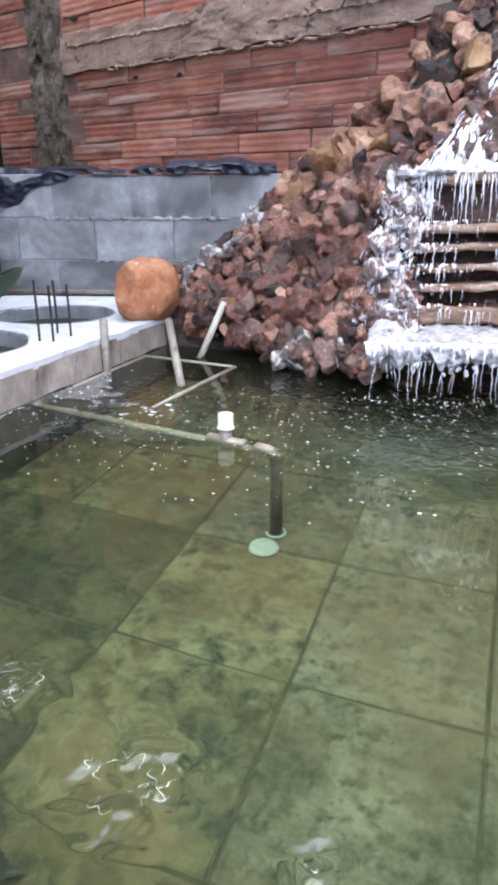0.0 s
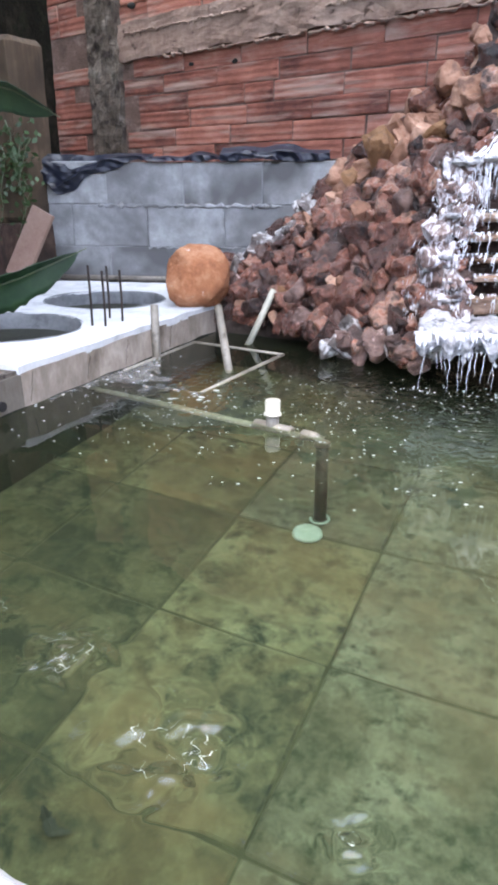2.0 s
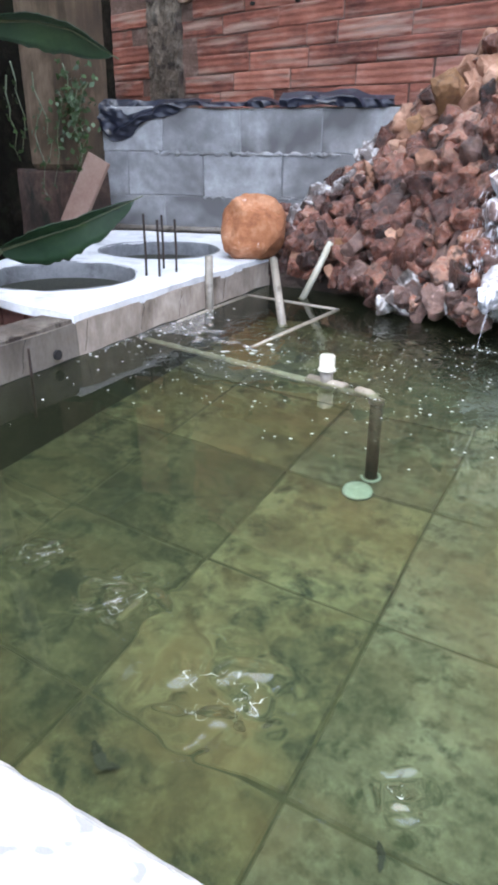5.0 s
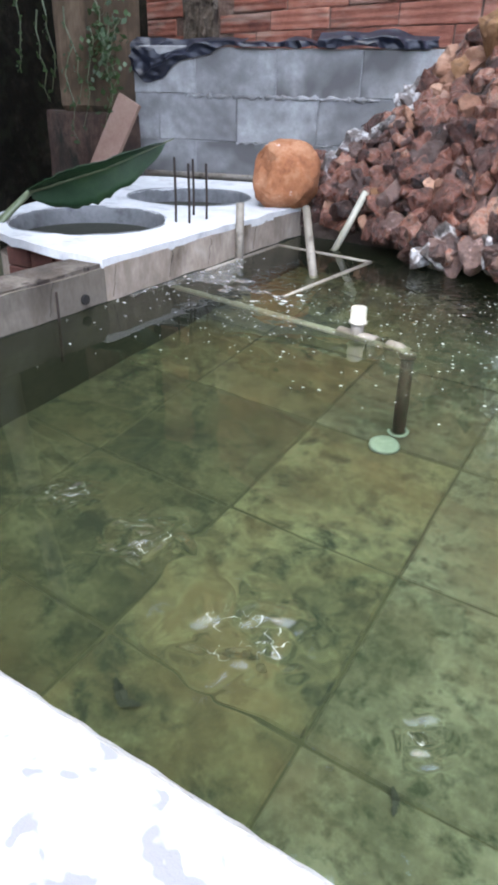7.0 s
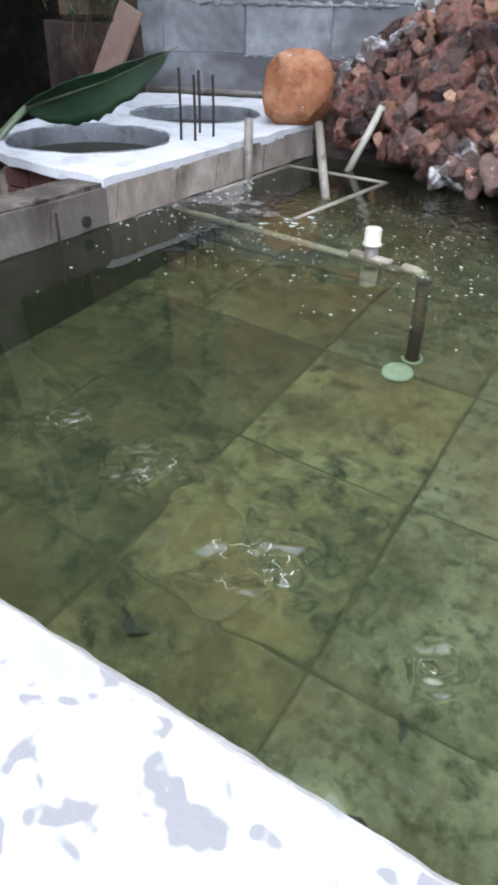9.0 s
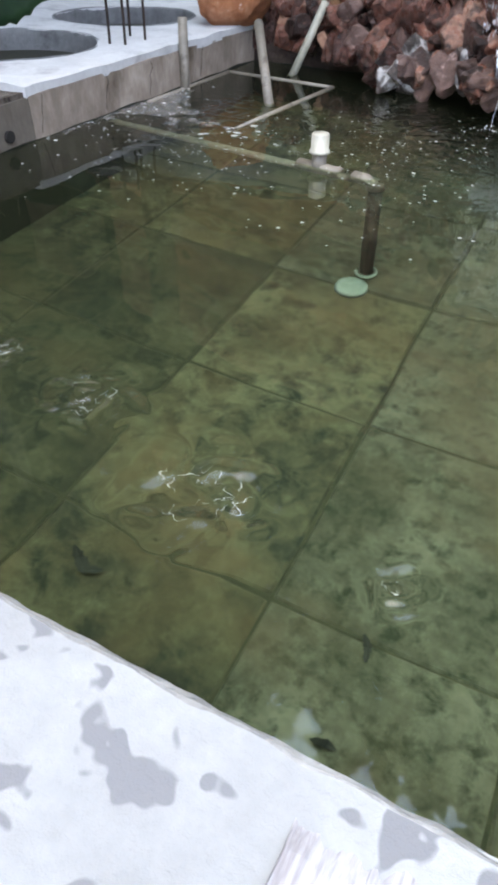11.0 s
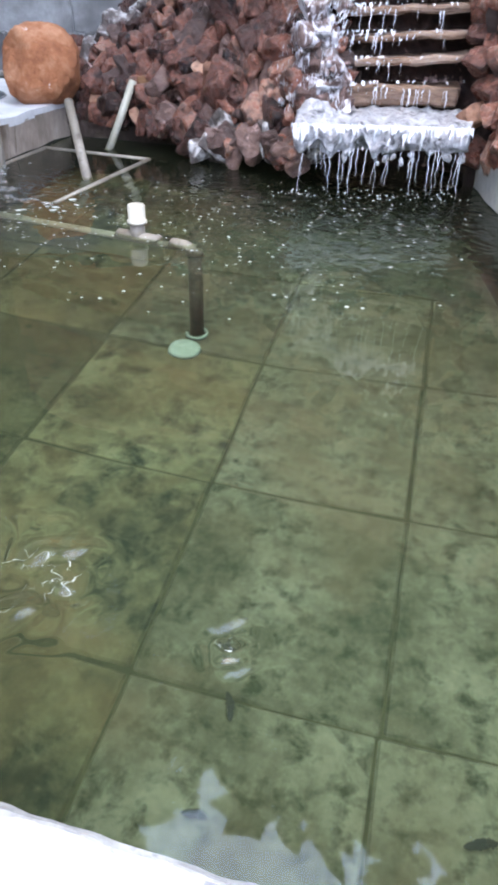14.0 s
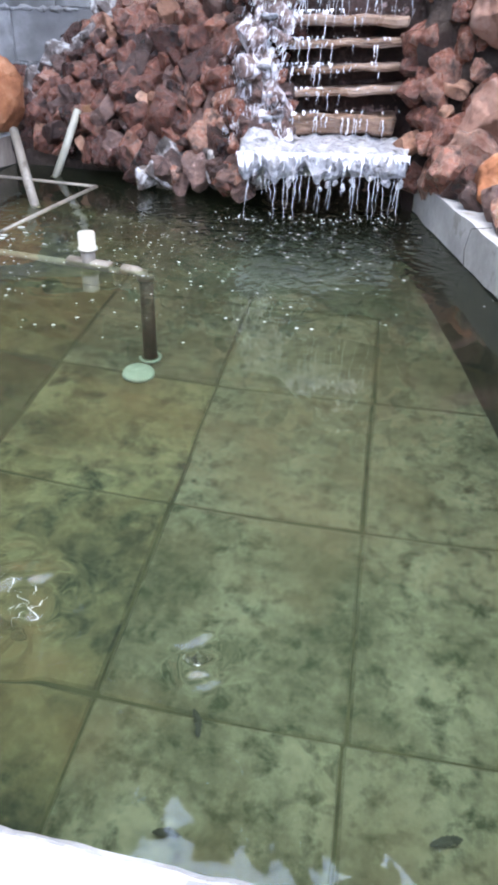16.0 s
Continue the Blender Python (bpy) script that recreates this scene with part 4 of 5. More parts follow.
def fringe_at(u, v):
    x = -0.356 + 0.472 * u
    yf = 1.968 + 0.10 * u + 0.012 * noise.noise(Vector((x * 18, 1, 0)))
    return Vector((x + 0.006 * noise.noise(Vector((u * 20, v * 4, 0))), yf - 0.012 * math.sin(v * 2.5) - 0.012 * noise.noise(Vector((u * 40, v * 3, 5))), 0.185 - 0.165 * v))


lace("water_fringe", fringe_at, 300, 60, lambda u, v: 0.92 - 1.50 * v ** 0.6, 60, 3.0, 2.0, "ragged fringe of dripping water", 0.002)
for k, z in enumerate(LEVELS[:5]):
    def ledge_at(u, v, z=z, k=k):
        x = -0.31 + 0.385 * u
        return Vector((x, 2.318 + 0.004 * noise.noise(Vector((x * 30, k, 0))) - 0.010 * math.sin(v * 2.4) - (0.02 if k == 0 else 0), z + 0.010 - 0.034 * v + (x + 0.3) * 0.05))
    lace("water_film", ledge_at, 160, 12, lambda u, v: 0.62 - 0.42 * u - 0.30 * v, 40, 2.0, 5.0 + k, "white water slipping over the ledge", 0.002)


# upper cascade: white water tumbling over the top rocks, spread at its foot
def cascade_at(u, v):
    xa, xb = -0.10 - 0.22 * v ** 1.8, 0.06 + 0.03 * v
    x = xa + (xb - xa) * u + 0.008 * noise.noise(Vector((u * 9, v * 14, 8)))
    z = 1.14 - 0.47 * v
    q = Vector((x * 26, z * 9, 3))
    return Vector((x, 2.72 - 0.34 * v - 0.05 * abs(noise.noise(q)) - 0.025 * noise.noise(q * 2.6) + 0.03 * (2 * u - 1) ** 2, z))


lace("cascade", cascade_at, 220, 160, lambda u, v: 0.60 + 0.2 * v ** 4 - 0.35 * abs(2 * u - 1) ** 3, 40, 7, 6.0, "white tumbling water", 0.0015, M_CASCADE)
for k in range(60):
    u, v = rf.random(), rf.uniform(0.02, 0.95)
    stone(waterfall, cascade_at(u, v) + Vector((0, 0.045, 0)), rf.uniform(0.035, 0.06), rf.choice(("dark", "dark", "red")), rf, 1.2)


def curtain_at(u, v):
    x = -0.34 + 0.42 * u
    return Vector((x + 0.01 * noise.noise(Vector((u * 12, v * 3, 1))), 2.335 + 0.008 * noise.noise(Vector((u * 30, v * 2, 0))), 0.675 - 0.17 * v))


lace("water_curtain", curtain_at, 240, 50, lambda u, v: (0.85 if v < 0.08 else 0.36 - 0.20 * v) - 0.10 * u, 60, 3.0, 4.0, "torn curtain of falling water", 0.0012)
for k in range(22):
    x = rf.choice((-0.30, -0.24, -0.13, 0.01)) + rf.gauss(0, 0.012) if k % 3 else rf.uniform(-0.33, 0.07)
    part("water_strand", strand(x, 2.335 + rf.uniform(-0.006, 0.008), 0.66, rf.choice((0.505, 0.505, 0.56, 0.61)), rf.uniform(0.0010, 0.0034), k + 300, rf.uniform(-0.012, 0.012)), M_STREAM, waterfall, smooth=True)

# boulders on the other bank
for nm, at, r, sq, mat_, sd in (("boulder", (0.37, 2.12, 0.51), 0.15, (1, 0.8, 0.75), M_SALMON, 31), ("boulder", (0.335, 2.08, 0.270), 0.155, (1, 0.75, 0.72), M_SALMON, 32),
                                ("boulder", (0.21, 2.09, 0.115), 0.085, (0.9, 0.8, 1.05), M_ROCK, 33), ("boulder", (0.335, 1.855, 0.158), 0.078, (0.9, 0.8, 1.0), M_BOULDER, 34),
                                ("boulder", (0.15, 2.26, 0.36), 0.085, (0.6, 0.8, 1.4), M_ROCK, 35), ("boulder", (0.20, 2.22, 0.22), 0.075, (0.9, 0.8, 1.1), M_ROCK, 36),
                                ("boulder", (0.24, 2.34, 0.66), 0.12, (0.9, 0.8, 1.0), M_ROCK, 37), ("boulder", (0.12, 2.46, 0.62), 0.09, (0.7, 0.8, 1.3), M_DARKROCK, 38)):
    ob = new("boulder", stone_mesh("boulder", sd, 5, sq, 11, 0.09, mat_, True, (0.55, 0.82)))
    ob.matrix_basis = Matrix.LocRotScale(Vector(at), Euler((0.1, 0.1, sd)), Vector((r, r, r)))
    ob.parent = waterfall
    ob.matrix_parent_inverse = Matrix.Translation(-waterfall.location)
b = prism([(0.12, 2.24), (0.30, 2.16), (0.75, 2.05), (0.75, 2.9), (0.12, 2.9)], -0.6, 0.62)
for k in range(700):
    x, z = rnd.uniform(0.11, 0.62), rnd.uniform(0.06, 0.66)
    p = Vector((x, 2.235 - 0.20 * min(1, (x - 0.12) / 0.3) + 0.18 * max(0, z - 0.2), z))
    size = rnd.uniform(0.03, 0.06)
    if any((p - q).length < (size + r) * 0.72 for q, r in placed):
        continue
    placed.append((p, size))
    stone(waterfall, p, size, "red" if rnd.random() < 0.8 else "pale", rnd, 1.2)
for k, (x, y, z, r, kind) in enumerate(((0.205, 2.10, 0.150, 0.055, "red"), (0.222, 2.02, 0.152, 0.058, "red"), (0.262, 1.95, 0.140, 0.046, "red"), (0.30, 2.03, 0.20, 0.06, "red"),
                                        (0.225, 2.12, 0.235, 0.060, "red"), (0.275, 1.86, 0.125, 0.035, "dark"), (0.325, 1.76, 0.130, 0.045, "dark"), (0.345, 1.68, 0.135, 0.05, "red"),
                                        (0.375, 1.58, 0.13, 0.05, "red"), (0.40, 1.48, 0.13, 0.05, "red"))):
    stone(waterfall, Vector((x, y, z)), r, kind, rnd, 1.15)
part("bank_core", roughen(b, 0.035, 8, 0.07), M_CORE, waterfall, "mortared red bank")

# ---- orange boulder on the corner ----
b = bmesh.new()
bmesh.ops.create_icosphere(b, subdivisions=5, radius=1.0)
for v in b.verts:
    q = Vector([math.copysign(abs(t) ** 0.74, t) for t in v.co])
    for n_, d_ in ((Vector((0.7, -0.6, 0.45)), 0.98), (Vector((-0.6, -0.75, 0.2)), 0.97), (Vector((0.1, -0.5, 0.86)), 0.95), (Vector((-0.75, 0.1, 0.66)), 0.98), (Vector((0.75, -0.3, -0.55)), 0.99)):
        e_ = q.dot(n_.normalized()) - d_
        if e_ > 0:
            q -= n_.normalized() * e_
    q = q * (1.0 + 0.07 * noise.noise(v.co * 1.7 + Vector((3, 0, 0))) + 0.035 * noise.noise(v.co * 4.5) + 0.022 * noise.noise(v.co * 11) + 0.012 * noise.noise(v.co * 24))
    v.co = Vector((q.x * 0.131, q.y * 0.115, q.z * 0.126 * (1 - 0.06 * q.x)))
ob = new("boulder", mesh_of("boulder", b, M_BOULDER, True))
ob.matrix_basis = pose(-1.352, 2.45, 0.236, 0, 4, 22)
tagged(ob, label="rounded orange boulder standing on the pond corner", category="boulder")

# ---- pipes ----
P32, P20 = 0.0165, 0.0092
tp = empty("drain_pipe", (-0.6, 1.5, 0), label="weathered standpipe lying at the water line, bending down to the bed", category="pipe")
part("pipe", tube([(-1.29, 1.63, -0.062), (-0.90, 1.555, -0.047), (-0.50, 1.475, -0.030)], P32), M_PVC, tp, smooth=True)
part("elbow", tube([(-0.52, 1.479, -0.014), (-0.49, 1.472, -0.014), (-0.472, 1.468, -0.020), (-0.464, 1.466, -0.036), (-0.462, 1.465, -0.06)], 0.021), M_PVC, tp, smooth=True)
part("riser", tube([(-0.462, 1.465, -0.05), (-0.460, 1.462, -0.28), (-0.458, 1.46, -0.485)], P32), M_PVCD, tp, "dark algae-covered pipe", smooth=True)
tee = part("tee", tube([(-0.665, 1.508, -0.015), (-0.555, 1.486, -0.015)], 0.0215), M_PVC, tp, smooth=True)
part("stub", tube([(-0.612, 1.497, -0.015), (-0.612, 1.497, 0.03)], 0.017), M_PVC, tp, smooth=True)
part("cap", tube([(-0.612, 1.497, 0.028), (-0.612, 1.497, 0.033), (-0.612, 1.497, 0.0335), (-0.612, 1.497, 0.066), (-0.612, 1.497, 0.069)], 0.02, 20, radii=[0.0235, 0.0235, 0.020, 0.020, 0.018]), M_PVCW, tee, "cream end cap", smooth=True)
part("collar", tube([(-0.459 + 0.024 * math.cos(a), 1.46 + 0.024 * math.sin(a), -0.488) for a in (-2.9 + 0.22 * k for k in range(22))], 0.004, 8), M_DRAIN, tp, "pale broken collar", smooth=True)
dr = tube([(-0.468, 1.391, -0.499), (-0.468, 1.391, -0.491), (-0.468, 1.391, -0.489)], 0.05, 24, radii=[0.040, 0.039, 0.033])
thing("drain_cover", dr, M_DRAIN, smooth=True, label="pale round drain cover on the pond bed", category="drain cover")

fr = empty("floating_frame", (-1.1, 2.0, 0), label="thin floating frame of grey pipe", category="frame")
C = [(-1.285, 2.285, -0.004), (-0.884, 2.24, -0.004), (-0.925, 1.68, -0.006), (-1.26, 1.80, -0.008)]
for a, c in zip(C[:3], C[1:3]):
    part("bar", tube([a, ((a[0] + c[0]) / 2, (a[1] + c[1]) / 2, -0.004), c], P20), M_PVC, fr, smooth=True)
part("bar", tube([(-1.285, 1.80, -0.006), C[0]], P20), M_PVC, fr, smooth=True)
p1 = thing("pipe", tube([(-0.958, 1.945, -0.02), (-1.05, 2.08, 0.08), (-1.125, 2.19, 0.165)], 0.0145), M_PVC, smooth=True, label="slanting grey feed pipe standing in the water", category="pipe")
p2 = thing("pipe", tube([(-1.085, 2.35, -0.02), (-1.048, 2.40, 0.09), (-1.008, 2.44, 0.205)], 0.0130), M_PVCW, smooth=True, label="slanting pale pipe coming out of the rocks", category="pipe")
po = thing("pipe", tube([(-1.287, 2.007, -0.10), (-1.284, 2.003, 0.19)], 0.0145), M_PVC, smooth=True, label="upright grey pipe against the filter box", category="pipe")
gt = tube([(-2.42, 2.885, 0.125), (-1.60, 3.135, 0.125)], 0.016)
thing("pipe", gt, M_PVC, smooth=True, label="grey pipe lying along the foot of the block wall", category="pipe")

for (x, y, zt) in ((-1.472, 1.887, 0.33), (-1.5, 2.03, 0.312), (-1.424, 1.899, 0.312), (-1.432, 2.014, 0.303)):
    thing("rebar", tube([(x, y, 0.10), (x + 0.002, y, 0.2), (x - 0.001, y + 0.001, zt)], 0.0042, 8), M_STEEL, label="rusty reinforcing bar sticking out of the slab", category="rebar", group="bars in the slab")
thing("rebar", tube([(-1.292, 1.14, -0.3), (-1.288, 1.14, -0.05), (-1.29, 1.142, 0.075)], 0.0035, 8), M_STEEL, label="thin rusty rod standing in the water at the wall", category="rebar")

# outlet hole in the west wall
thing("outlet", tube([(-1.302, 1.245, 0.03), (-1.290, 1.245, 0.03)], 0.014, 16), M_HOLE, label="small dark outlet hole in the pond wall", category="outlet")

# ---- black plastic on the block wall ----
def sheet(name, x0, x1, zlo, zhi, seed, label, droop=0.0):
    bb = bmesh.new()
    nx, nz = 90, 24
    rows_ = []
    for i in range(nx + 1):
        u = i / nx
        x = x0 + (x1 - x0) * u
        top = zhi + 0.03 * noise.noise(Vector((x * 5, seed, 0)))
        bot = zlo + 0.025 * noise.noise(Vector((x * 7, seed + 4, 0))) - droop * math.exp(-((u - 0.34) / 0.24) ** 2)
        r_ = []
        for j in range(nz + 1):
            v = j / nz
            z = bot + (top - bot) * v
            q = Vector((x * 8 + z * 12, z * 10 - x * 5, seed))
            crease = 1 - abs(noise.noise(q)) * 2.2
            y = -0.012 - 0.030 * crease * crease * (1 - 0.5 * v) + 0.010 * noise.noise(q * 2.7) + (0.16 * (v - 0.6) if v > 0.6 else 0)
            r_.append(bb.verts.new((x + 0.02 * noise.noise(q + Vector((5, 0, 0))), y, z + 0.018 * noise.noise(q + Vector((0, 5, 0))))))
        rows_.append(r_)
    for p, q in zip(rows_, rows_[1:]):
        for j in range(nz):
            bb.faces.new((p[j], q[j], q[j + 1], p[j + 1]))
    bb.transform(BW)
    ob = thing(name, bb, M_PLASTIC, label=label, category="plastic sheet")
    md = ob.modifiers.new("thickness", 'SOLIDIFY')
    md.thickness = 0.0008
    return ob


sheet("plastic_sheet", -0.86, -0.14, 0.690, 0.735, 2.0, "crumpled black plastic sheet drooping over the wall", 0.14)
sheet("plastic_sheet", -0.20, 0.32, 0.700, 0.728, 5.0, "flat black plastic sheet along the top of the wall")
sheet("plastic_sheet", 0.20, 0.74, 0.70, 0.765, 8.0, "bunched black plastic sheet on the wall top")

# ---- left side: pillar, board, banana plant ----
pl = box(-2.87, -2.485, 2.75, 3.0, 0.40, 1.25, 0.03)
roughen(pl, 0.007, 6, 0.1)
pillar = thing("pillar", pl, M_PILLAR, kind="structure", label="weathered cement pillar streaked with damp", category="pillar")
pb = box(-2.95, -2.47, 2.73, 3.02, -0.6, 0.40, 0.01)
thing("pillar_base", roughen(pb, 0.015, 6, 0.1), M_OLDPIER, kind="structure", label="damp brown brickwork below the pillar", category="pillar base")

bd = box(-0.065, 0.065, -0.012, 0.012, 0, 0.36, 0.003)
bd.transform(Matrix.Translation((-2.49, 2.62, 0.15)) @ Matrix.Rotation(radians(24), 4, 'Y') @ Matrix.Rotation(radians(-14), 4, 'X'))
thing("board", bd, M_WOOD, label="short raw wooden board leaning on the wall", category="board")


def blade(pts, width, fold=0.25, seed=0, tears=0.15, roll=0.0):
    """A long leaf along a midrib, in two halves that fold up from it."""
    bb = bmesh.new()
    ps = [Vector(p) for p in pts]
    n = 26
    rs = random.Random(seed)
    fine = []
    for i in range(n + 1):
        t = i / n * (len(ps) - 1)
        k = min(int(t), len(ps) - 2)
        fine.append(ps[k].lerp(ps[k + 1], t - k))
    rows_ = []
    for i, p in enumerate(fine):
        d = (fine[min(i + 1, n)] - fine[max(i - 1, 0)]).normalized()
        side = d.cross(Vector((0, 0, 1))).normalized()
        side = Matrix.Rotation(roll, 3, d) @ side
        up = side.cross(d)
        q = i / n
        wd = width * (math.sin(math.pi * min(1, q * 1.02 + 0.03)) ** 0.6) * (1 - tears * rs.random())
        r_ = []
        for j in range(-4, 5):
            a = j / 4
            r_.append(bb.verts.new(p + side * wd * a + up * (wd * fold * abs(a) - 0.10 * wd * a * a * 2 + 0.02 * wd * math.sin(i * 2.1 + j))))
        rows_.append(r_)
    for p, q in zip(rows_, rows_[1:]):
        for j in range(8):
            bb.faces.new((p[j], q[j], q[j + 1], p[j + 1]))
    return bb


banana = empty("banana_plant", (-1.95, 1.5, -0.6), label="young banana plant with long dark green leaves", category="plant")


part("stem", tube([(-1.66, 1.22, -0.60), (-1.655, 1.22, 0.0), (-1.645, 1.225, 0.35), (-1.60, 1.24, 0.80), (-1.55, 1.26, 1.2)], 0.04, 14, radii=[0.055, 0.048, 0.042, 0.034, 0.026]), M_STEM, banana, "brown sheathed stem", smooth=True)


def leaf(pts, width, fold, seed, stalk, roll=0.0):
    part("stalk", tube(stalk, 0.012, 8, radii=[0.022 - 0.012 * i / (len(stalk) - 1) for i in range(len(stalk))]), M_STALK, banana, "pale green stalk", smooth=True)
    ob = part("leaf", blade(pts, width, fold, seed, 0.12, roll), M_LEAF, banana, smooth=True)
    md = ob.modifiers.new("thickness", 'SOLIDIFY')
    md.thickness = 0.0015
    part("midrib", tube(pts, 0.005, 6, radii=[0.007 - 0.005 * i / (len(pts) - 1) for i in range(len(pts))]), M_STALK, ob, "pale midrib", smooth=True)


leaf([(-1.86, 1.60, 0.215), (-1.77, 1.68, 0.250), (-1.66, 1.76, 0.29), (-1.48, 1.90, 0.385)], 0.092, -0.35, 1,
     [(-2.02, 1.40, -0.6), (-2.02, 1.42, -0.1), (-1.95, 1.50, 0.10), (-1.86, 1.60, 0.215)], radians(-50))
leaf([(-1.96, 1.72, 0.90), (-1.82, 1.83, 0.905), (-1.72, 1.89, 0.88), (-1.60, 1.97, 0.80)], 0.085, -0.3, 2,
     [(-2.04, 1.42, -0.6), (-2.10, 1.50, 0.3), (-2.06, 1.62, 0.75), (-1.96, 1.72, 0.90)], radians(-35))
leaf([(-2.0, 1.70, 0.95), (-1.92, 1.78, 1.03), (-1.85, 1.83, 1.06), (-1.76, 1.88, 0.99)], 0.07, -0.3, 3,
     [(-2.05, 1.40, -0.6), (-2.12, 1.46, 0.3), (-2.10, 1.60, 0.8), (-2.0, 1.70, 0.95)], radians(-35))

vine = bmesh.new()
rv = random.Random(9)
for k in range(190):
    c = Vector((-2.47 + rv.gauss(0, 0.065), 2.70 + rv.gauss(0, 0.025), 0.70 + rv.gauss(0, 0.10)))
    u = Vector((rv.gauss(0, 1), rv.gauss(0, 1), rv.gauss(0, 1))).normalized() * rv.uniform(0.010, 0.022)
    w_ = u.orthogonal().normalized() * u.length * 0.6
    vine.faces.new([vine.verts.new(c + q) for q in (-u, w_, u, -w_)])
thing("vine", vine, M_VINE, kind="stuff", label="small green vine growing on the pillar", category="vine")

rw = random.Random(44)
for k in range(9):
    x, y, z = -2.95 + 0.075 * k + rw.uniform(-0.03, 0.03), 2.69 + rw.uniform(-0.03, 0.02), rw.uniform(0.55, 1.0)
    pts = [(x, y, z)]
    for i in range(7):
        x, y, z = x + rw.uniform(-0.035, 0.04), y + rw.uniform(-0.01, 0.01), z - rw.uniform(0.03, 0.085)
        pts.append((x, y, z))
    creeper = thing("creeper", tube(pts, 0.003, 5, radii=[0.004 - 0.0004 * i for i in range(8)]), M_STALK, label="thin dry creeper hanging on the old brickwork", category="creeper", group="creepers on the brickwork")
    lv = bmesh.new()
    for p in pts[1:]:
        for _ in range(3):
            c = Vector(p) + Vector((rw.gauss(0, 0.012), -0.008, rw.gauss(0, 0.012)))
            u = Vector((rw.gauss(0, 1), rw.gauss(0, 0.4), rw.gauss(0, 1))).normalized() * rw.uniform(0.008, 0.018)
            w_ = u.cross(Vector((0.2, 1, 0.1))).normalized() * u.length * 0.55
            lv.faces.new([lv.verts.new(c + q) for q in (-u, w_, u, -w_)])
    part("leaves", lv, M_VINE, creeper, "small dark green leaves")

# ---- flecks of foam, fallen leaves and painted glints on the water ----
fl = bmesh.new()
rk = random.Random(21)


def fleck(x, y, r):
    n = rk.randint(5, 8)
    st = rk.uniform(0.5, 1)
    a0 = rk.uniform(0, 6)
    fl.faces.new([fl.verts.new((x + r * math.cos(a0 + 6.283 * k / n) * rk.uniform(0.7, 1.1), y + r * st * math.sin(a0 + 6.283 * k / n) * rk.uniform(0.7, 1.1), 0.0025)) for k in range(n)])


for _ in range(240):
    fleck(rk.gauss(-0.65, 0.42), rk.gauss(1.58, 0.24), rk.uniform(0.0016, 0.0052))
for _ in range(120):
    fleck(rk.gauss(-0.25, 0.22), min(1.97, rk.gauss(1.80, 0.13)), rk.uniform(0.0016, 0.0050))
for _ in range(14):
    fleck(rk.gauss(-0.90, 0.10), rk.gauss(1.64, 0.05), rk.uniform(0.004, 0.014))
for _ in range(200):
    fleck(rk.gauss(-0.85, 0.32), rk.gauss(1.50, 0.16), rk.uniform(0.0012, 0.0042))
for _ in range(35):
    fleck(-1.29 + abs(rk.gauss(0, 0.05)), rk.uniform(1.35, 2.1), rk.uniform(0.002, 0.008))
# white strokes painting the sky's glints on the upwelling water over the aerators
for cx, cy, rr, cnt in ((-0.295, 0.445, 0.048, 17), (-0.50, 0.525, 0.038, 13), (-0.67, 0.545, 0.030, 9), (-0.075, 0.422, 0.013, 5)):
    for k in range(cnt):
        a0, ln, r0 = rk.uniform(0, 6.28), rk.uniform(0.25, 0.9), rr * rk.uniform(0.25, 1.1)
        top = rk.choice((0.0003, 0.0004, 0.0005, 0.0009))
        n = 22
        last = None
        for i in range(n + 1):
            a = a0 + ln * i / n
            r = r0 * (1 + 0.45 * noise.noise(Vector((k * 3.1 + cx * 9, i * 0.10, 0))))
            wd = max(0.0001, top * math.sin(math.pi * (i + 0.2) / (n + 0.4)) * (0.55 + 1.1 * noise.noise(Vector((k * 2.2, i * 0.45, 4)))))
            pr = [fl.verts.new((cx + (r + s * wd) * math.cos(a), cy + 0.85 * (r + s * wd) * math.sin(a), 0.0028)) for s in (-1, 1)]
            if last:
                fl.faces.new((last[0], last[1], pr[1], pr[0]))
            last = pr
thing("foam_and_glints", fl, M_FLAKE, kind="stuff", label="white flecks of foam drifting on the water, with painted glints", category="foam")

# thin drifting scum of soapy foam below the filter wall
M_SCUM = bpy.data.materials.new("thin_foam_film")
M_SCUM.use_nodes = True
nt = M_SCUM.node_tree
bs = nt.nodes["Principled BSDF"]
bs.inputs["Base Color"].default_value = (0.50, 0.47, 0.45, 1)
bs.inputs["Roughness"].default_value = 0.5
geo = nt.nodes.new("ShaderNodeNewGeometry")
nt.links.new(ramp(nt, noise_tex(nt, geo.outputs["Position"], 55.0, 4, 0.7, 1.0), [(0.42, (0.05, 0.05, 0.05)), (0.70, (0.5, 0.5, 0.5))]), bs.inputs["Alpha"])
sc = bmesh.new()
NXS, NYS = 150, 110
gs = [[sc.verts.new((-1.297 + 0.0034 * i, 1.42 + 0.0062 * j, 0.0016)) for j in range(NYS + 1)] for i in range(NXS + 1)]
for i in range(NXS):
    for j in range(NYS):
        x, y = -1.297 + 0.0034 * i, 1.42 + 0.0062 * j
        along = (y - 1.80 + 0.42 * (x + 1.29)) / 0.115
        wall = max(0.0, 1 - (x + 1.297) / 0.11)
        f = math.exp(-along * along) * max(0.0, 1 - (x + 1.297) / 0.50) + 0.55 * wall
        q = Vector((x * 9 + y * 4, y * 13, 6))
        if f + 0.45 * noise.noise(q) + 0.30 * noise.noise(q * 2.6) > 0.52:
            sc.faces.new((gs[i][j], gs[i + 1][j], gs[i + 1][j + 1], gs[i][j + 1]))
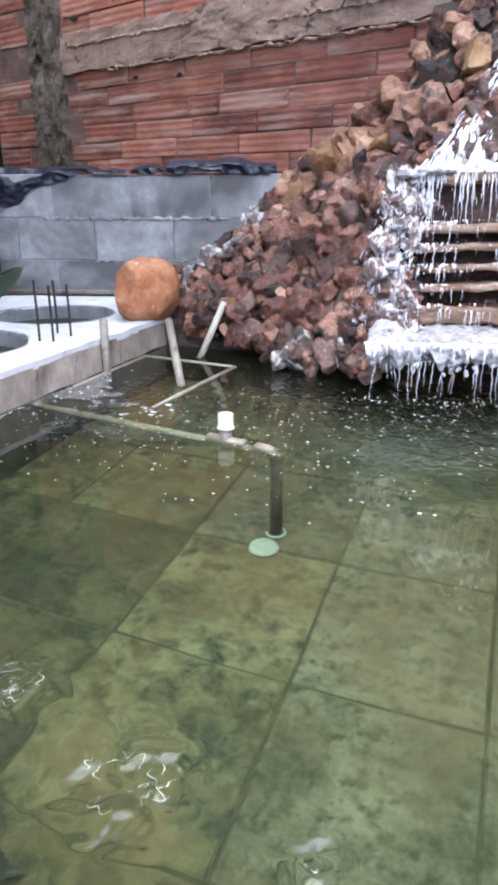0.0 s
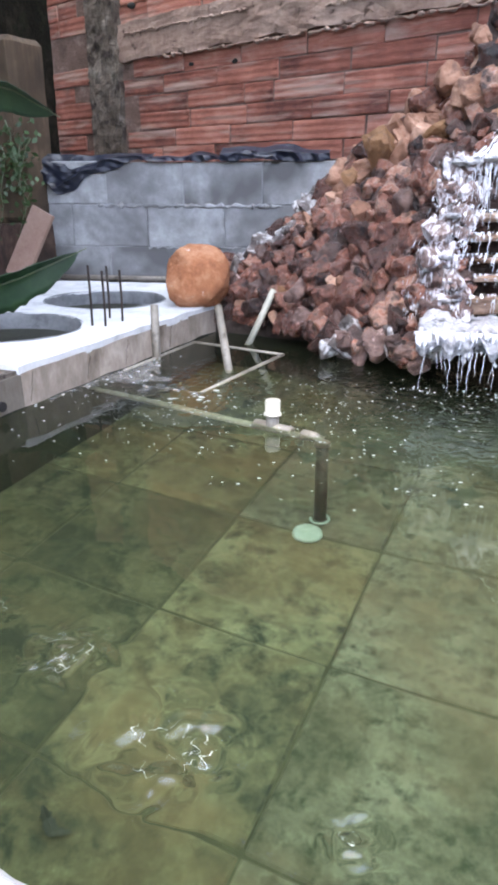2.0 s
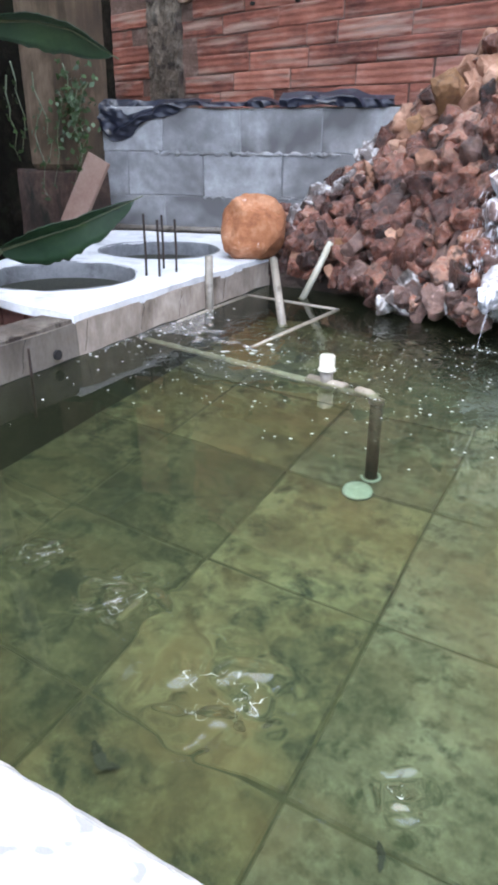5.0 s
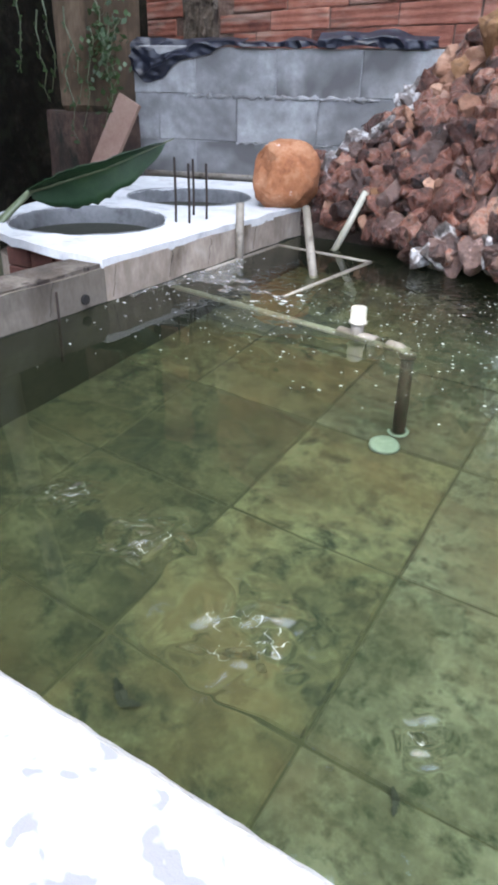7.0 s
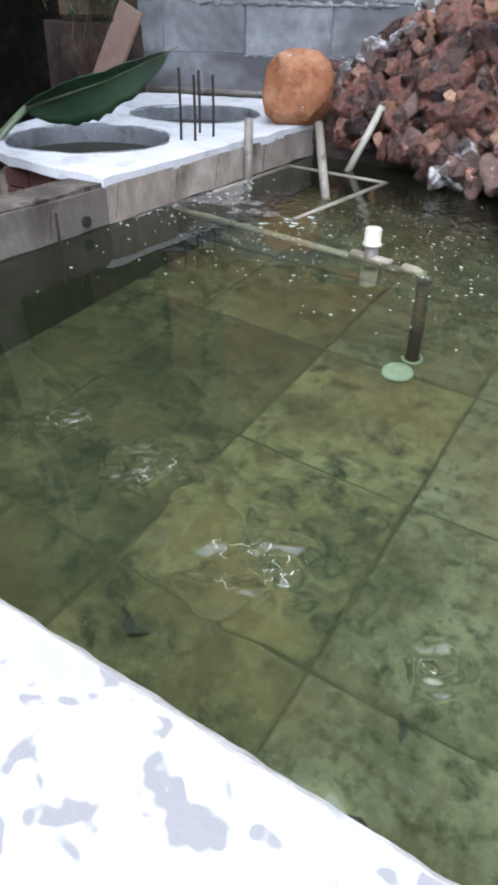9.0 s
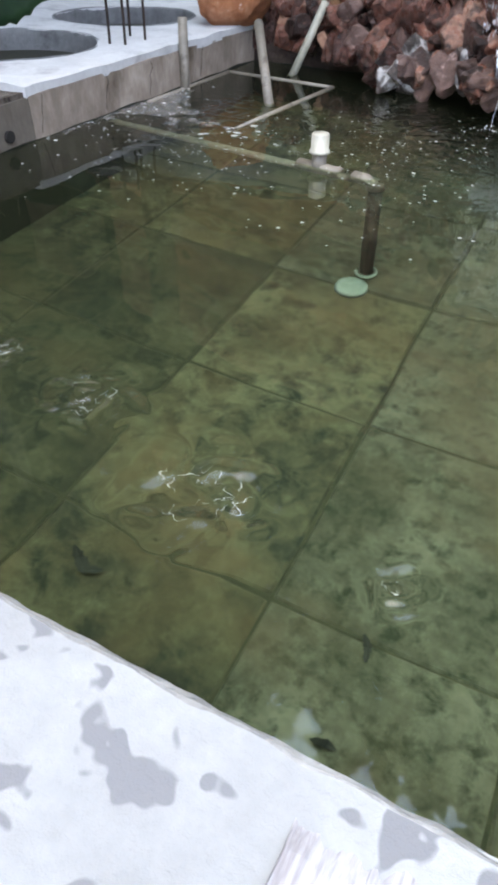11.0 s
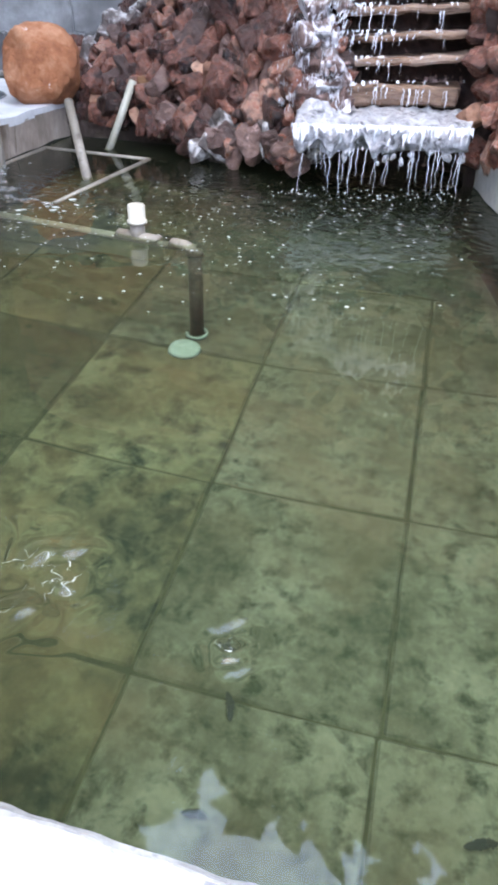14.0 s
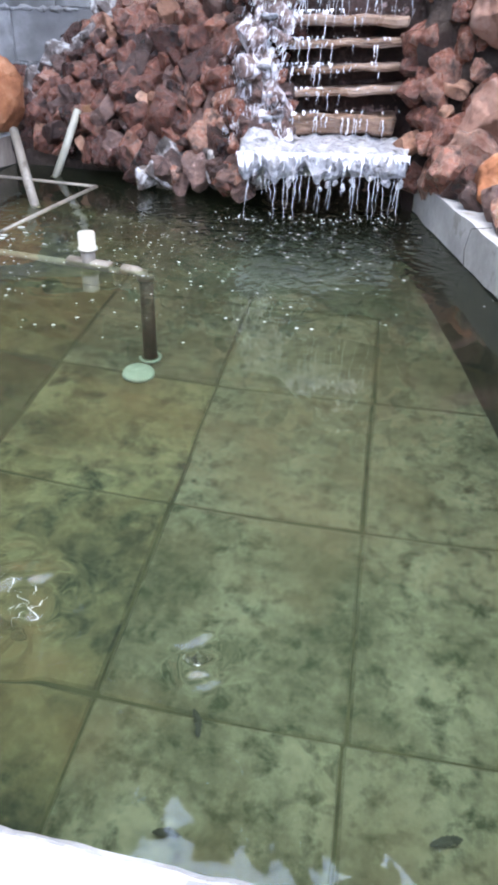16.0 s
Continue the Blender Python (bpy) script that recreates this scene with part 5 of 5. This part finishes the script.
bmesh.ops.delete(sc, geom=[v for v in sc.verts if not v.link_faces], context='VERTS')
thing("foam_film", sc, M_SCUM, kind="stuff", label="thin whitish foam film drifting along the filter wall", category="foam")

# ---- wall pieces: blocks, bricks, bed slabs ----
def piece(name, me, parent, m):
    ob = new(name, me)
    ob.parent = parent
    ob.matrix_basis = m
    return ob


def block_mesh(name, lx, ly, lz, mat_, seed, rough=0.003):
    bb = box(0, lx, 0, ly, 0, lz, 0.004)
    for v in bb.verts:
        q = v.co * 13 + Vector((seed, 0, 0))
        v.co += Vector((noise.noise(q), noise.noise(q + Vector((7, 0, 0))) * 0.6, noise.noise(q + Vector((0, 7, 0))))) * rough
    return mesh_of(name, bb, mat_)


blocks = [block_mesh("block", 0.3985, 0.06, 0.2030, M_BLOCK, s * 3.1) for s in range(4)]
rb = random.Random(2)
for row in range(-3, 2):
    z = 0.288 + 0.2055 * row
    off = {1: 0.005, 0: -0.19, -1: 0.0}.get(row, -0.19 if row % 2 == 0 else 0.0)
    for k in range(-3, 4):
        x = off + 0.402 * k
        if -1.0 < x and x + 0.39 < 1.5:
            piece("block", rb.choice(blocks), block_wall, BW @ Matrix.Translation((x + rb.uniform(-0.003, 0.003), rb.uniform(-0.003, 0.003), z + rb.uniform(-0.003, 0.003))))

bricks = [block_mesh("brick", 0.44, 0.05, 0.0965, M_BRICK, s * 2.7 + 50, 0.004) for s in range(6)]
half = [block_mesh("brick", 0.20, 0.05, 0.0965, M_BRICK, s * 2.7 + 90, 0.004) for s in range(3)]
for row in range(16):
    z = 0.71 + 0.1005 * row
    if 1.28 < z + 0.05 < 1.52:
        continue
    off = rb.choice((0.0, 0.12, 0.22, 0.33))
    x = -2.5 - off
    while x < 3.6:
        short = rb.random() < 0.12
        ln = 0.20 if short else 0.44
        if not (-1.28 < x + ln / 2 < -0.96):
            piece("brick", rb.choice(half if short else bricks), brick_wall,
                  RW @ Matrix.Translation((x, rb.uniform(-0.004, 0.006), z + rb.uniform(-0.003, 0.003))) @ Matrix.Rotation(rb.uniform(-0.008, 0.008), 4, 'Y'))
        x += ln + rb.uniform(0.004, 0.012)

COLS = (-1.425, -1.050, -0.667, -0.277, 0.088, 0.460, 0.830)   # joints of the bed across the pond
for i, (xa, xb) in enumerate(zip(COLS, COLS[1:])):
    # slabs darker towards the left, lighter in the far rows
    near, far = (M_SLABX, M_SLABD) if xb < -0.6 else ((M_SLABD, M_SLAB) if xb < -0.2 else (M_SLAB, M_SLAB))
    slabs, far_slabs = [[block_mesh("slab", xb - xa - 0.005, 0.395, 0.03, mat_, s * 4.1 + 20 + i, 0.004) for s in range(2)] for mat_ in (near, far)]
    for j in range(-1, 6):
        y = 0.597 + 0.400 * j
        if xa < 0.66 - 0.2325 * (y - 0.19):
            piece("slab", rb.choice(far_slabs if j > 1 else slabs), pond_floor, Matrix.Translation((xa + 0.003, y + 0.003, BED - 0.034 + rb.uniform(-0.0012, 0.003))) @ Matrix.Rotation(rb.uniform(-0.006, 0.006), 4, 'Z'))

# dark patch laid on the bed, imitating the dark disturbed water below the fall
sg = bmesh.new()
sgv = [[sg.verts.new((-1.28 + 0.0125 * i, 0.25 + 0.0125 * j, BED + 0.003 + 0.006 * noise.noise(Vector((i * 0.12, j * 0.12, 0))))) for j in range(184)] for i in range(125)]
for i in range(124):
    for j in range(183):
        x, y = -1.28 + 0.0125 * i, 0.25 + 0.0125 * j
        n_ = noise.noise(Vector((x * 4, y * 4, 2))) * 0.22 + noise.noise(Vector((x * 17, y * 17, 2))) * 0.13
        if y - 1.80 + n_ > 0 and x + 0.60 + 1.2 * n_ > 0:
            sg.faces.new((sgv[i][j], sgv[i + 1][j], sgv[i + 1][j + 1], sgv[i][j + 1]))
bmesh.ops.delete(sg, geom=[v for v in sg.verts if not v.link_faces], context='VERTS')
for _ in range(3):
    bmesh.ops.smooth_vert(sg, verts=[v for v in sg.verts if v.is_boundary], factor=0.5, use_axis_x=True, use_axis_y=True, use_axis_z=False)
thing("sludge", sg, M_DARKPATCH, smooth=True, kind="stuff", label="dark patch added on the bed to darken the water below the fall", category="sludge")

# ---- rough mortar squeezed out of the block joints ----
def bead(x0, x1, z, r, seed):
    bb = tube([(x0 + (x1 - x0) * i / 60, -0.004, z + 0.010 * noise.noise(Vector((i * 0.45, seed, 0)))) for i in range(61)], r, 8,
              radii=[max(0.002, r * (0.6 + 1.5 * noise.noise(Vector((i * 0.7, seed + 3, 0))))) for i in range(61)])
    roughen(bb, 0.004, 40)
    bb.transform(BW)
    return part("mortar_joint", bb, M_BLOCK, block_wall, "rough squeezed mortar joint")


bead(-0.45, 0.50, 0.4885, 0.014, 1)
bead(-0.19, 0.30, 0.283, 0.006, 2)

# ---- overhanging tree, above the view but mirrored in the water ----
tree = empty("tree", (2.3, 2.5, -0.62), label="leafy tree whose branch hangs over the pond", category="tree")
part("trunk", tube([(2.3, 2.5, -0.62), (2.25, 2.45, 0.8), (2.1, 2.3, 2.0), (1.7, 2.0, 2.8)], 0.1, 10, radii=[0.16, 0.14, 0.11, 0.08]), M_DARKWALL, tree, "dark bark", smooth=True)
part("branch", tube([(1.7, 2.0, 2.8), (1.0, 1.7, 3.05), (0.4, 1.5, 3.05), (-0.5, 1.35, 2.95)], 0.04, 8, radii=[0.08, 0.05, 0.03, 0.012]), M_DARKWALL, tree, "dark bark", smooth=True)
rt = random.Random(12)
cr = bmesh.new()
count = 0
while count < 4300:
    x, y, z = rt.uniform(-3.9, 1.3), rt.uniform(-0.3, 2.6), rt.uniform(2.75, 3.25)
    # edge drops on the left: extra unseen leaves there shade and darken the pond
    edge = 1.86 + 0.55 * noise.noise(Vector((x * 3.1, 4.2, 0))) + 0.25 * noise.noise(Vector((x * 8.0, 1.5, 0))) - 3.2 * max(0.0, -0.75 - x)
    if y < edge:
        continue
    count += 1
    c = Vector((x, y, z))
    a = rt.uniform(0, 6.283)
    u = Vector((math.cos(a), math.sin(a), rt.uniform(-0.5, 0.3))).normalized() * rt.uniform(0.07, 0.15)
    w_ = u.cross(Vector((0, 0, 1))).normalized() * u.length * rt.uniform(0.4, 0.6) + Vector((0, 0, rt.uniform(-0.02, 0.02)))
    pts = [c - u, c - u * 0.3 + w_, c + u * 0.4 + w_ * 0.7, c + u, c + u * 0.4 - w_ * 0.7, c - u * 0.3 - w_]
    cr.faces.new([cr.verts.new(q) for q in pts])
part("crown", cr, M_TREE, tree, "dark green leaves")

# ---- holes knocked in the brickwork ----
for x, y, z, s in ((-2.133, 3.845, 1.242, 0.016), (-1.808, 3.752, 1.226, 0.017), (-2.612, 3.983, 1.603, 0.026), (-3.05, 4.11, 1.22, 0.018)):
    me = stone_mesh("hole", int(-x * 100), 2, (1.2, 0.5, 0.8), 6, 0.2, M_HOLE)
    ob = piece("hole", me, brick_wall, Matrix.Translation((x, y - 0.003, z)) @ Matrix.Diagonal((s, s, s, 1)))
    tagged(ob, label="dark hole broken into a brick")

# ---- sunken dead leaf on the bed ----
sunk = blade([(-0.585, 0.525, -0.492), (-0.56, 0.507, -0.482), (-0.542, 0.497, -0.486), (-0.512, 0.512, -0.490)], 0.012, 0.3, 5, 0.4)
thing("dead_leaf", sunk, M_DEADLEAF, label="curled black dead leaf lying on the pond bed", category="leaf", group="dead leaves on the bed")
# small dark shapes on the bed, built with the same blade mesh
for (xa, ya), (xb, yb), w_ in (((-0.129, 0.602), (-0.112, 0.558), 0.007), ((0.200, 0.482), (0.242, 0.496), 0.008), ((-0.138, 0.432), (-0.102, 0.434), 0.007)):
    sunk = blade([(xa, ya, -0.493), ((xa + xb) / 2 + 0.004, (ya + yb) / 2, -0.484), (xb, yb, -0.492)], w_, 0.3, int(xa * 90), 0.4)
    thing("dead_leaf", sunk, M_DEADLEAF, label="small dark shape lying flat on the pond bed", category="leaf", group="dead leaves on the bed")

# ---- splash where the fall meets the pond ----
sp = bmesh.new()
rp = random.Random(31)
for _ in range(90):
    x = rp.uniform(-0.40, 0.14)
    bmesh.ops.create_icosphere(sp, subdivisions=1, radius=rp.uniform(0.0010, 0.0027), matrix=Matrix.Translation((x, 1.96 + 0.10 * (x + 0.375) / 0.5 + rp.gauss(0, 0.03), abs(rp.gauss(0, 0.008)))))
thing("splash", sp, M_FLAKE, smooth=True, kind="stuff", label="white splashes at the foot of the fall", category="splash")
